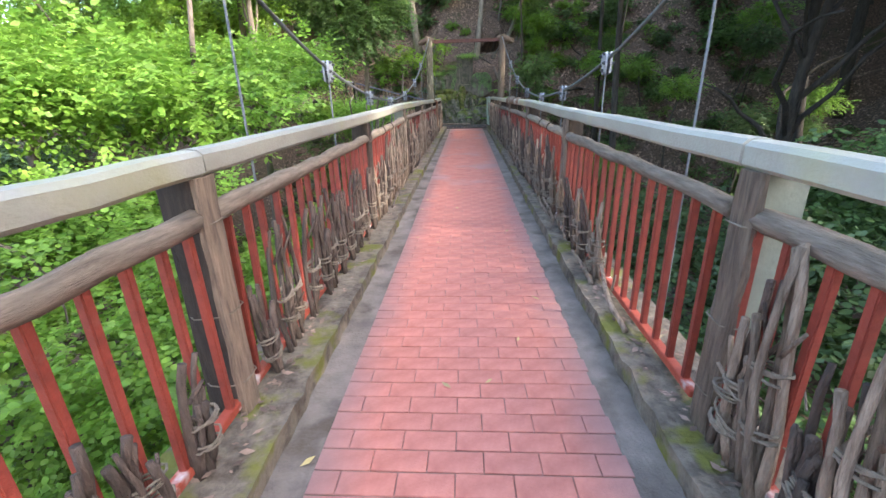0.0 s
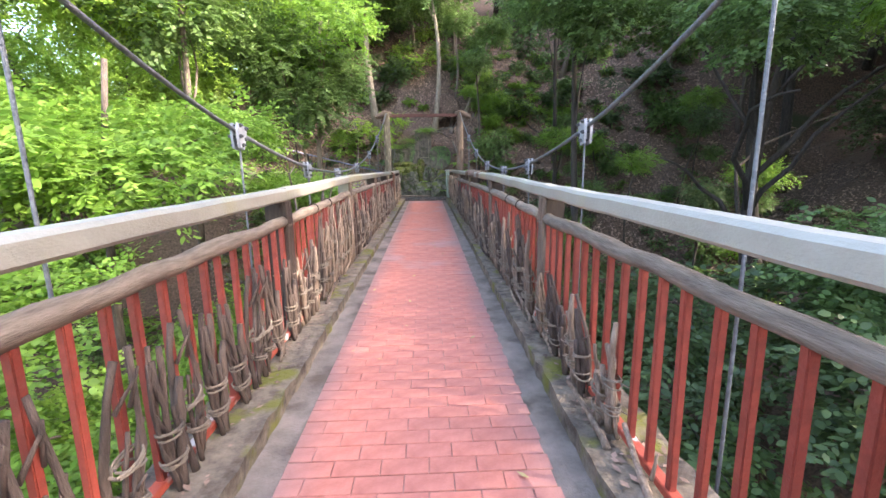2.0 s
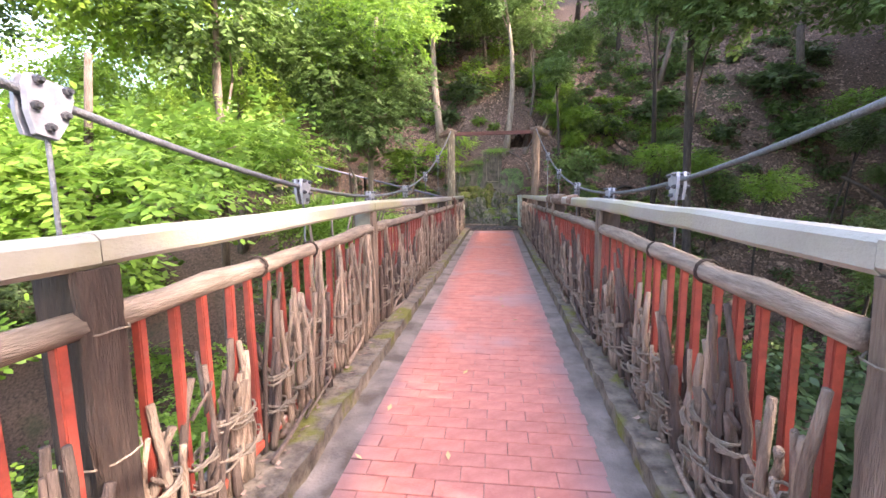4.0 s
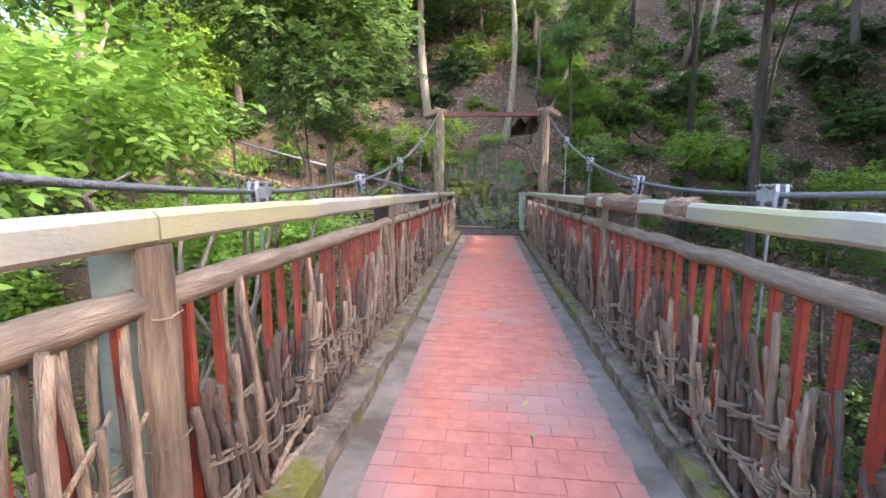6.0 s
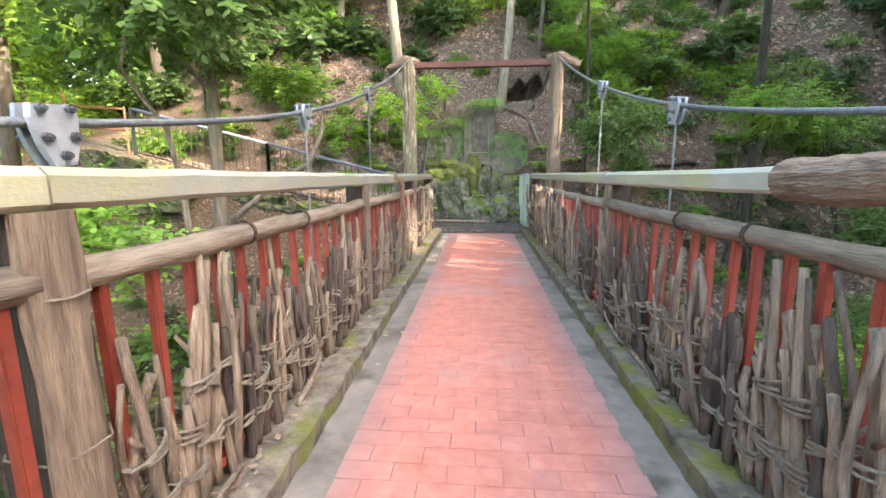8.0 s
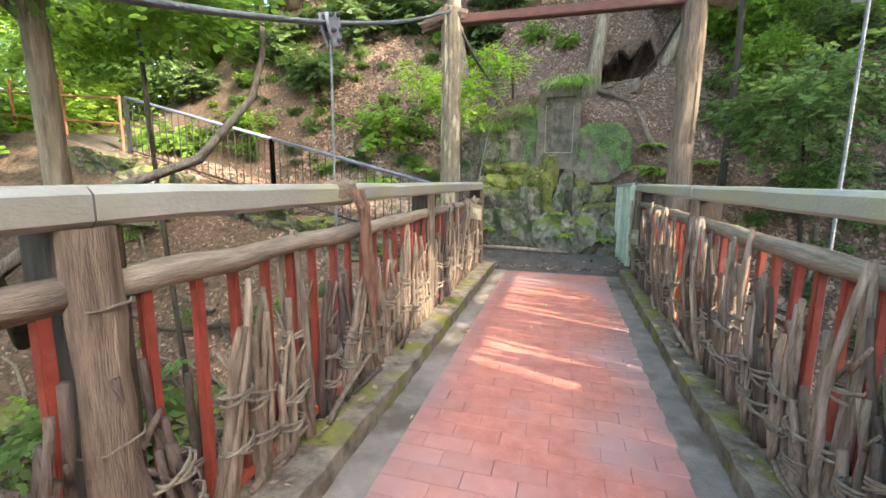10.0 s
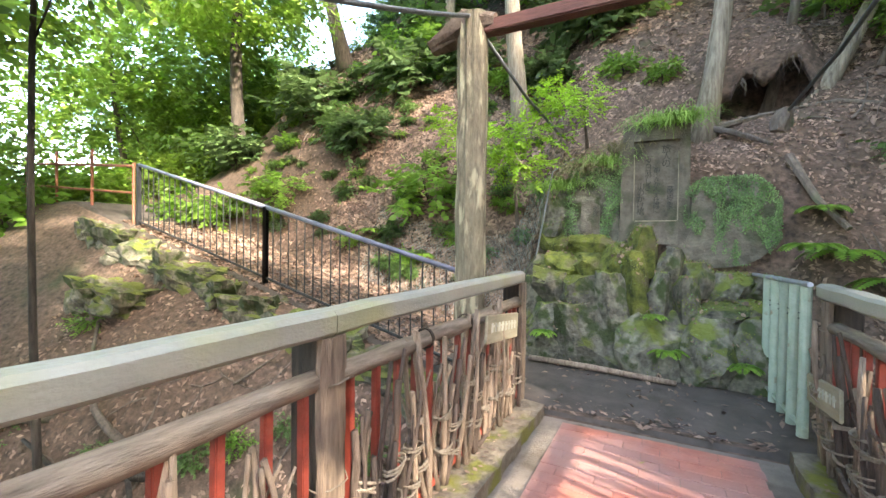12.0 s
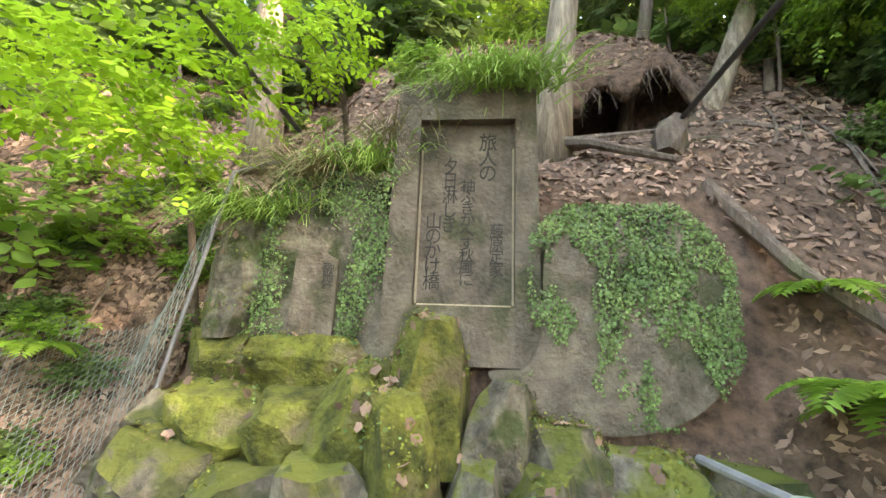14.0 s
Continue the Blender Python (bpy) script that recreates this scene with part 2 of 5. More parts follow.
def part(name, bm, mat, parent=None, label="", smooth=False):
    ob = new(name, mesh_of(bm, name, mat, smooth))
    if parent:
        ob.parent = parent
    return tagged(ob, label) if label else ob


def empty(name, at=(0, 0, 0)):
    e = new(name)
    e.empty_display_size = 0.1
    e.location = at
    return e


def box(bm, centre, size, turn=None, bevel=0.0):
    m = Matrix.Translation(centre) @ (turn or Matrix()) @ Matrix.Diagonal((*size, 1))
    vs = bmesh.ops.create_cube(bm, size=1, matrix=m)["verts"]
    if bevel:
        es = list({e for v in vs for e in v.link_edges})
        bmesh.ops.bevel(bm, geom=es, offset=bevel, segments=2, affect="EDGES")
    return bm


def tube(bm, points, radii, sides=8, rough=0.0, rng=None, flute=0.0):
    """A capped tube along points; radii one or many; rough: uneven skin."""
    rng = rng or random
    pts = [Vector(p) for p in points]
    if isinstance(radii, (int, float)):
        radii = [radii] * len(pts)
    groove = [1 + flute * rng.uniform(-1, 1) for _ in range(sides)] if flute else [1] * sides
    rings = []
    for i, p in enumerate(pts):
        d = (pts[min(i + 1, len(pts) - 1)] - pts[max(i - 1, 0)]).normalized()
        a = d.cross(Vector((0.31, 0.17, 0.93)) if abs(d.z) < 0.9 else Vector((1, 0, 0))).normalized()
        b = d.cross(a)
        rings.append([bm.verts.new(p + (a * math.cos(2 * math.pi * k / sides) + b * math.sin(2 * math.pi * k / sides))
                                   * radii[i] * groove[k] * (1 + rough * rng.uniform(-1, 1))) for k in range(sides)])
    for r0, r1 in zip(rings, rings[1:]):
        for k in range(sides):
            bm.faces.new((r0[k], r0[(k + 1) % sides], r1[(k + 1) % sides], r1[k]))
    bm.faces.new(rings[0][::-1])
    bm.faces.new(rings[-1])
    return bm


def quads_mesh(name, verts, mat, k=4):
    """A mesh of separate k-cornered leaves from an (n, k, 3) array."""
    v = np.asarray(verts, dtype=np.float32)
    n = len(v)
    me = bpy.data.meshes.new(name)
    me.vertices.add(n * k)
    me.vertices.foreach_set("co", v.reshape(-1))
    me.loops.add(n * k)
    me.loops.foreach_set("vertex_index", np.arange(n * k, dtype=np.int32))
    me.polygons.add(n)
    me.polygons.foreach_set("loop_start", np.arange(0, n * k, k, dtype=np.int32))
    me.update(calc_edges=True)
    me.materials.append(mat)
    return me


# ---- the ground ----
DECK_Y = [-6, 0, 4, 8, 12, 15.5, 18.2]
DECK_Z = [-0.08, -0.02, 0.0, 0.06, 0.1, 0.14, 0.18]


def deck(y):
    return float(np.interp(y, DECK_Y, DECK_Z))


RAIL_Y = [-2, 1.4, 4.3, 7.1, 10.1, 12.9, 15.6, 17.9]
RAIL_Z = [1.25, 1.27, 1.3, 1.355, 1.365, 1.365, 1.375, 1.39]


def rail_top(y):
    return float(np.interp(y, RAIL_Y, RAIL_Z))


def path_z(x):
    return 0.22 + 0.255 * min(8.0, max(0.0, -x - 1.5))


LEFT_RISE = ((0, 1, 2.5, 6, 14, 70), (0, 1.5, 4.1, 7.5, 14, 50))
MID_RISE = ((0, 0.25, 0.5, 0.68, 1.2, 1.7, 2.0, 2.3, 6.4, 14.4, 70), (0, 0.8, 1.1, 2.4, 2.85, 3.12, 3.7, 4.1, 7.6, 14, 50))
RIGHT_RISE = ((0, 1, 2.1, 3.1, 4.8, 9, 20, 70), (0, 1.1, 2.75, 3.9, 5.5, 8.8, 15.5, 48))


def smooth(a, b, v):
    f = min(1.0, max(0.0, (v - a) / (b - a)))
    return f * f * (3 - 2 * f)


def slope(x, y):
    """Height of the ground: near bank, ravine, far bank, the path along it and the hillside."""
    x, y = float(x), float(y)
    n = noise.noise((x * 0.23, y * 0.23, 0)) * 0.5 + noise.noise((x * 0.9, y * 0.9, 3)) * 0.12 + noise.noise((x * 2.6, y * 2.6, 7)) * 0.05
    pz = path_z(x) - 0.4 * min(2.4, max(0.0, x - 1.6)) * (1 - 0.75 * smooth(18.6, 22.5, y)) + 0.28 * max(0.0, x - 6)
    floor_z = -4.6 + 0.5 * max(0.0, x - 4) + 0.12 * max(0.0, -x - 6)
    near = -0.35 - 0.85 * (y + 2.5)
    far_low = pz - 0.12 - 0.9 * (17.95 - y)
    if y <= 18.05:
        z = max(floor_z, min(near, -0.35), min(far_low, pz - 0.1))
        return min(z + n * 0.7, -0.5) if abs(x) < 1.7 and y < 16.5 else (min(z + n * 0.4, pz - 0.12) if y > 15 else z + n)
    wl, wr = 1 - smooth(-1.9, -1.2, x), smooth(1.0, 1.6, x)
    wm = 1 - wl - wr
    left = np.interp(y - 19.9, *LEFT_RISE) * (1 - 0.75 * smooth(-6.5, -12, x))
    mid = np.interp(y - 19.47, *MID_RISE)
    right = np.interp(y - 18.55, *RIGHT_RISE)
    rise = float(wl * left + wm * mid + wr * right)
    return pz - (0.02 if rise < 0.02 else 0) + rise + n * min(1, max(0, rise - 0.2) * 0.5)


def hill(x, y):
    """The slope with the hollow dug out under the roots."""
    z = slope(x, y)
    d = ((x - 1.1) / 0.6) ** 2 + ((y - 21.45) / 0.65) ** 2
    return min(z, 3.2 + 0.1 * d) if d < 1 and y > 20.9 else z


def build_ground():
    xs = np.concatenate([np.linspace(-90, -16, 20)[:-1], np.arange(-16, -6, 0.25), np.arange(-6, 6, 0.12), np.linspace(6, 16, 41), np.linspace(16, 90, 20)[1:]])
    ys = np.concatenate([np.linspace(-60, -6, 14)[:-1], np.arange(-6, 17, 0.25), np.arange(17, 24, 0.1), np.linspace(24, 32, 33), np.linspace(32, 120, 24)[1:]])
    verts = [(x, y, hill(x, y)) for y in ys for x in xs]
    w = len(xs)
    faces = [(j * w + i, j * w + i + 1, (j + 1) * w + i + 1, (j + 1) * w + i) for j in range(len(ys) - 1) for i in range(w - 1)]
    me = bpy.data.meshes.new("ground")
    me.from_pydata(verts, [], faces)
    me.materials.append(LITTER)
    me.polygons.foreach_set("use_smooth", [True] * len(faces))
    return tagged(new("ground", me), "steep wooded hillside and ravine covered in brown leaf litter", "ground", kind="structure")


build_ground()

# ---- the bridge deck ----
POSTS = [-1.45, 1.38, 4.32, 7.1, 10.1, 12.85, 15.62, 18.0]


def strip(name, x0, x1, up0, up1, mat, label, y0=-5.0, y1=18.06, bumpy=0.0):
    """A long bar of the deck between x0 and x1, from up0 to up1 above the deck's line."""
    bm = bmesh.new()
    rng = random.Random(name)
    ys = np.arange(y0, y1 + 0.01, 0.1)
    rings = []
    for y in ys:
        d = deck(y)
        b = lambda: bumpy * rng.uniform(-1, 1)
        rings.append([bm.verts.new(p) for p in ((x0 + b(), y, d + up0), (x0 + b(), y, d + up1 + b()), ((x0 + x1) / 2, y, d + up1 + b()),
                                                (x1 + b(), y, d + up1 + b()), (x1, y, d + up0))])
    for r0, r1 in zip(rings, rings[1:]):
        for k in range(5):
            bm.faces.new((r0[k], r0[(k + 1) % 5], r1[(k + 1) % 5], r1[k]))
    bm.faces.new(rings[0][::-1]), bm.faces.new(rings[-1])
    bmesh.ops.recalc_face_normals(bm, faces=bm.faces)
    ob = part(name, bm, mat)
    return tagged(ob, label, "bridge deck", kind="structure")


floor = strip("floor", -0.82, 0.86, -0.3, -0.004, CONCRETE, "grey concrete bridge deck under red pavers")
kerb_left = strip("trim_left", -1.22, -0.8, -0.25, 0.1, KERB, "mossy worn concrete kerb of the footbridge", bumpy=0.012)
kerb_right = strip("trim_right", 0.84, 1.26, -0.25, 0.1, KERB, "mossy worn concrete kerb of the footbridge", bumpy=0.012)


# ---- the railings ----
def handrail_mesh(name, y0, y1, x, mat, w=0.115, h=0.1, up=1.17, seed=0, gap=0.004):
    """A rounded, slightly wavy timber rail between two posts."""
    rng = random.Random(seed)
    bm = bmesh.new()
    n = max(3, int((y1 - y0) / 0.25))
    prof = [(-w / 2, -h / 2 + 0.015), (-w / 2, h / 2 - 0.022), (-w / 2 + 0.018, h / 2 - 0.004), (0, h / 2), (w / 2 - 0.018, h / 2 - 0.004),
            (w / 2, h / 2 - 0.022), (w / 2, -h / 2 + 0.015), (w / 2 - 0.015, -h / 2), (-w / 2 + 0.015, -h / 2)]
    rings = []
    for i in range(n + 1):
        y = y0 + gap + (y1 - y0 - 2 * gap) * i / n
        z = rail_top(y0) + (rail_top(y1) - rail_top(y0)) * i / n - 0.05
        ox, oz = rng.uniform(-0.004, 0.004), rng.uniform(-0.004, 0.004)
        rings.append([bm.verts.new((x + px + ox, y, z + pz + oz)) for px, pz in prof])
    k = len(prof)
    for r0, r1 in zip(rings, rings[1:]):
        for j in range(k):
            bm.faces.new((r0[j], r0[(j + 1) % k], r1[(j + 1) % k], r1[j]))
    bm.faces.new(rings[0]), bm.faces.new(rings[-1][::-1])
    bmesh.ops.recalc_face_normals(bm, faces=bm.faces)
    return bm


def loop_wire(bm, centre, rx, ry, r=0.004, tilt=0.02, rng=random):
    pts = []
    t0 = rng.uniform(-tilt, tilt)
    for k in range(13):
        a = 2 * math.pi * k / 12
        # a squarish loop hugging the post
        c, s = math.cos(a), math.sin(a)
        q = 1 / max(abs(c), abs(s)) ** 0.7
        pts.append((centre[0] + rx * c * q, centre[1] + ry * s * q, centre[2] + t0 * c + rng.uniform(-0.004, 0.004)))
    tube(bm, pts, r, 5)
    return bm


def railing_post(y, s, i):
    rng = random.Random(100 * i + s)
    z = deck(y) + 0.09
    top = rail_top(y) - 0.1
    e = empty("railing_post", (s * 1.06, y, z))
    h = top - z
    bm = box(bmesh.new(), (s * 0.035, 0.045, h / 2), (0.15, 0.15, h), bevel=0.008)
    part("core", bm, GREYPOST if i in (1, 3) and s * (i - 2) > -2 and (i, s) in ((1, 1), (3, -1)) else DARKWOOD, e)
    bm = bmesh.new()
    n = 9
    rings = []
    for k in range(n + 1):
        zz = h * k / n
        w = 0.068 + rng.uniform(-0.006, 0.006)
        rings.append([bm.verts.new((s * -0.042 + s * (-dx) + rng.uniform(-0.003, 0.003), -0.035 + 0.055 + dy * w + rng.uniform(-0.003, 0.003), zz))
                      for dx, dy in ((0.0, -1), (0.022, -0.92), (0.034, -0.4), (0.036, 0.35), (0.024, 0.92), (0.0, 1))])
    for r0, r1 in zip(rings, rings[1:]):
        for j in range(6):
            bm.faces.new((r0[j], r0[(j + 1) % 6], r1[(j + 1) % 6], r1[j]))
    bm.faces.new(rings[0]), bm.faces.new(rings[-1])
    bmesh.ops.recalc_face_normals(bm, faces=bm.faces)
    part("facing_board", bm, SHADEDLOG if (i, s) == (2, -1) else WOOD, e, "dark split log facing, darkened further for partial shade" if (i, s) == (2, -1) else "split weathered log facing")
    for f in (0.16, 0.47, 0.83):
        bm = loop_wire(bmesh.new(), (s * 0.015, 0.035, h * f), 0.098, 0.088, 0.0035, rng=rng)
        part("tie_wire", bm, ROPE, e)
    kind = "weathered brown timber railing post with wire ties on a mossy kerb"
    return tagged(e, kind, "railing post", "posts of the footbridge railing")


BALUSTER_MESH = {}


def baluster_mesh(h):
    key = round(h, 2)
    if key not in BALUSTER_MESH:
        BALUSTER_MESH[key] = mesh_of(box(bmesh.new(), (0, 0, key / 2), (0.032, 0.032, key), bevel=0.004), "baluster", RED)
    return BALUSTER_MESH[key]


def railing_bay(y0, y1, s, i):
    """One bay: white handrail on the posts, log mid rail, red bottom rail and red balusters."""
    rng = random.Random(31 * i + s)
    e = empty("bridge_railing", (0, 0, 0))
    part("handrail", handrail_mesh("handrail", y0 + 0.03, y1 + (0.15 if s > 0 and y1 > 17 else 0.03), s * 1.05, HANDRAIL, seed=i * 7 + s), HANDRAIL, e, "worn whitish painted handrail")
    a, b = y0 + 0.07, y1 - 0.02
    n = 12
    pts = [(s * 1.035 + rng.uniform(-0.008, 0.008), a + (b - a) * k / n, rail_top(a) + (rail_top(b) - rail_top(a)) * k / n - 0.26 + rng.uniform(-0.008, 0.008)) for k in range(n + 1)]
    part("mid_rail", tube(bmesh.new(), pts, [0.044 + rng.uniform(-0.005, 0.005) for _ in pts], 9, 0.06, rng), LOG, e, "bare weathered log rail", smooth=True)
    for k in (0.3, 0.52):
        if (i + s) % 2:
            yy = a + (b - a) * k
            zc = rail_top(yy) - 0.26
            bm = bmesh.new()
            for j in range(2):
                tube(bm, [(s * 1.035 + 0.052 * math.cos(q * 0.5236), yy + j * 0.012 + rng.uniform(-0.004, 0.004), zc + 0.052 * math.sin(q * 0.5236)) for q in range(13)], 0.005, 5)
            part("wire_binding", bm, DARKWOOD, e)
    zb = 0.16
    bm = bmesh.new()
    m = Matrix.Rotation(math.atan2(deck(b) - deck(a), b - a), 4, "X")
    box(bm, (s * 1.035, (a + b) / 2, (deck(a) + deck(b)) / 2 + zb), (0.05, b - a, 0.04), m, 0.004)
    part("bottom_rail", bm, FLAKED, e, "red bottom rail with flaking white patches")
    count = round((b - a) / 0.163)
    for k in range(count):
        y = a + (b - a) * (k + 0.6) / count
        ob = new("baluster", baluster_mesh(rail_top(y) - 0.28 - deck(y) - zb))
        ob.parent = e
        ob.location = (s * 1.035, y, deck(y) + zb + 0.015)
        ob.rotation_euler = (rng.uniform(-0.012, 0.012), rng.uniform(-0.01, 0.01), rng.uniform(-0.1, 0.1))
    return tagged(e, "red metal balusters under a whitish handrail and log rail", "railing", "bays of the footbridge railing")


for s in (-1, 1):
    for i, y in enumerate(POSTS):
        railing_post(y - (0.06 if s > 0 else 0), s, i)
    for i, (y0, y1) in enumerate(zip(POSTS, POSTS[1:])):
        railing_bay(y0, y1, s, i)


# ---- brushwood tied to the balusters ----
def stick(bm, p0, p1, r, rng, knots=True):
    p0, p1 = Vector(p0), Vector(p1)
    n = 6
    bend = Vector((rng.uniform(-1, 1), rng.uniform(-1, 1), rng.uniform(-0.3, 0.3))) * (p1 - p0).length * 0.06
    pts, radii = [], []
    for k in range(n + 1):
        f = k / n
        pts.append(p0.lerp(p1, f) + bend * math.sin(f * math.pi) + Vector((rng.uniform(-1, 1), rng.uniform(-1, 1), 0)) * r * 0.35)
        radii.append(r * (1.05 - 0.35 * f) * rng.uniform(0.88, 1.14))
    tube(bm, pts, radii, 7, 0.08, rng)
    if knots and rng.random() < 0.6:
        f = rng.uniform(0.35, 0.8)
        q = p0.lerp(p1, f)
        d = Vector((rng.uniform(-0.5, 0.5), rng.uniform(-1, 1), rng.uniform(0.4, 1))).normalized()
        tube(bm, [q, q + d * rng.uniform(0.05, 0.14)], [r * 0.55, r * 0.3], 6, 0.1, rng)
    return bm


def stick_bundle(seed, mat, tall):
    """Three to five branches leaning together, bound with old rope; local frame, base at the origin."""
    rng = random.Random(seed)
    e = empty("stick_bundle")
    n = rng.randint(4, 6)
    hs = []
    for k in range(n):
        h = tall * rng.uniform(0.5, 1.0)
        hs.append(h)
        x0, y0 = rng.uniform(-0.03, 0.03), rng.uniform(-0.075, 0.075)
        bm = stick(bmesh.new(), (x0 - 0.02, y0, 0.0), (rng.uniform(-0.01, 0.03), y0 * 0.3 + rng.uniform(-0.08, 0.08), h), rng.uniform(0.011, 0.024), rng)
        part("stick", bm, mat, e, smooth=True)
    for f in (0.38, 0.72):
        zc = min(hs) * f
        bm = bmesh.new()
        for j in range(3):
            pts = []
            tz, ty = rng.uniform(-0.02, 0.02), rng.uniform(-0.012, 0.012)
            for q in range(11):
                a = q * 0.6283
                pts.append((0.042 * math.cos(a), (0.056 + 0.008 * j) * math.sin(a) + ty, zc + j * 0.011 + tz * math.sin(a)))
            tube(bm, pts, 0.0048, 5)
        tube(bm, [(-0.036, 0.03, zc), (-0.07, 0.05, zc - 0.015), (-0.06, 0.085, zc - 0.05)], 0.004, 5)
        part("rope", bm, ROPE, e)
    e.location = (0, 0, -50)
    return e


PROTO = {}
for k in range(6):
    PROTO["dark", k] = stick_bundle(500 + k, DARKSTICK, 0.46 + 0.05 * k)
    PROTO["pale", k] = stick_bundle(600 + k, STICK, 0.44 + 0.06 * k)
FIRST = set()


def place_bundle(kind, k, m):
    ob = PROTO[kind, k]
    if (kind, k) in FIRST:
        ob = copy_thing(ob, m)
    else:
        FIRST.add((kind, k))
        ob.matrix_basis = Matrix.LocRotScale(m.to_translation(), m.to_quaternion(), None)
    colour = "dark brown" if kind == "dark" else "pale grey-brown"
    return tagged(ob, colour + " dry branches bound with rope against red balusters", "stick bundle", "brushwood along the railing")


rng = random.Random(8)
for s in (-1, 1):
    for i, (y0, y1) in enumerate(zip(POSTS, POSTS[1:])):
        count = (8, 14, 20, 21, 22, 16, 14)[i]
        if (s, i) == (-1, 1):
            count = 12
        for k in range(count):
            f = (k + rng.uniform(0.25, 0.75)) / count
            y = y0 + 0.16 + (y1 - y0 - 0.24) * f
            if i == 1 and s == 1 and f < 0.45:
                continue
            kind = "dark" if (i <= 1 and s == -1) or rng.random() < 0.3 else "pale"
            pick = rng.randrange(2 if (s, i) == (-1, 1) else 3 if i == 2 and s < 0 else 0, 4 if (s, i) == (-1, 1) else 6)
            tall = min((1.25 if s < 0 and i == 1 else 1.0) if i < 2 else rng.uniform(1.05, 1.55) + (0.2 if i > 4 else 0), 0.98 / (0.46 + 0.056 * pick))
            m = pose(s * 0.985, y, deck(y) + 0.1, 0, s * rng.uniform(-1, 5), 0 if s < 0 else 180) @ pose(0, 0, 0, rng.gauss(0, 6), 0, 0) @ Matrix.Diagonal((1, 1, tall, 1))
            place_bundle(kind, pick, m)
            if i > 1 and rng.random() < 0.65:
                place_bundle(kind, rng.randrange(3), pose(s * 1.085, y + 0.08, deck(y) + 0.105, rng.uniform(-20, 20), 0, 0 if s > 0 else 180))

for y, k, lean, sc in ((0.62, 5, 6, 1.25), (0.8, 4, -7, 1.1), (0.98, 5, 4, 1.3), (1.16, 3, -5, 1.35)):
    place_bundle("pale" if k > 4 else "dark", k, pose(0.985, y, deck(y) + 0.1, lean, 0, 180) @ Matrix.Diagonal((1, 1, sc, 1)))

# fallen branches heaped along the kerbs, and twigs
for j in range(60):
    s = rng.choice((-1, 1, 1))
    y = rng.uniform(2.0, 17.2)
    l = rng.uniform(0.25, 0.6)
    bm = stick(bmesh.new(), (0, 0, 0), (rng.uniform(-0.05, 0.05), l, rng.uniform(0.0, 0.22)), rng.uniform(0.009, 0.02), rng)
    ob = part("branch", bm, STICK if rng.random() < 0.7 else DARKSTICK, smooth=True)
    ob.location = (s * rng.uniform(0.93, 1.0), y, deck(y) + 0.112)
    tagged(ob, "dry fallen branch lying on the mossy kerb", "branch", "loose branches on the kerb")

# bark wraps that replace stretches of the white paint
def bark_wrap(y0, y1, x, label, r=0.075):
    rg = random.Random(int(y0 * 100))
    n = 9
    pts = [(x, y0 + (y1 - y0) * k / n, rail_top(y0 + (y1 - y0) * k / n) - 0.045 + rg.uniform(-0.006, 0.006)) for k in range(n + 1)]
    ob = part("bark_wrap", tube(bmesh.new(), pts, [r * rg.uniform(0.94, 1.08) for _ in pts], 12, 0.06, rg), OLDBARK)
    return tagged(ob, label, "bark wrap", "bark on the handrails")


bark_wrap(9.2, 10.1, 1.05, "rough brown bark wrapped round the handrail")
bark_wrap(10.36, 10.85, 1.05, "red-brown bark wrapped round the handrail")
bark_wrap(8.45, 8.72, 1.05, "peeling brown bark patch round the handrail", 0.068)
bark_wrap(14.04, 14.22, -1.05, "broken end of a bark log on the handrail", 0.066)
rg = random.Random(77)
bm = bmesh.new()
for k in range(5):
    dy, dx, l = rg.uniform(-0.045, 0.05), rg.uniform(-0.012, 0.02), rg.uniform(0.45, 0.8)
    pts = [(-0.965 + dx * 0.4, 14.14 + dy * 0.8, 1.33)] + [(-0.94 + dx + rg.uniform(-0.01, 0.01), 14.15 + dy + 0.1 * q / 6 + rg.uniform(-0.012, 0.012), 1.25 - l * q / 6) for q in range(7)]
    tube(bm, pts, [0.026, 0.024, 0.023, 0.021, 0.019, 0.016, 0.011, 0.004], 6, 0.3, rg)
tagged(part("bark_strip", bm, SPLITBARK), "torn reddish bark strip hanging from the rail", "bark strip")

# ---- cables, clamps and hangers ----
def cable_z(y):
    return 1.40 + 0.0246 * (y - 8.4) ** 2 + 0.02 * max(0.0, 4.6 - y) ** 2


CLAMPS = [2.68, 4.63, 6.62, 8.5, 10.58, 12.72, 14.8]


def cable_x(s, y):
    return s * (1.45 - 0.06 * max(0, (y - 14.8) / 2.9))


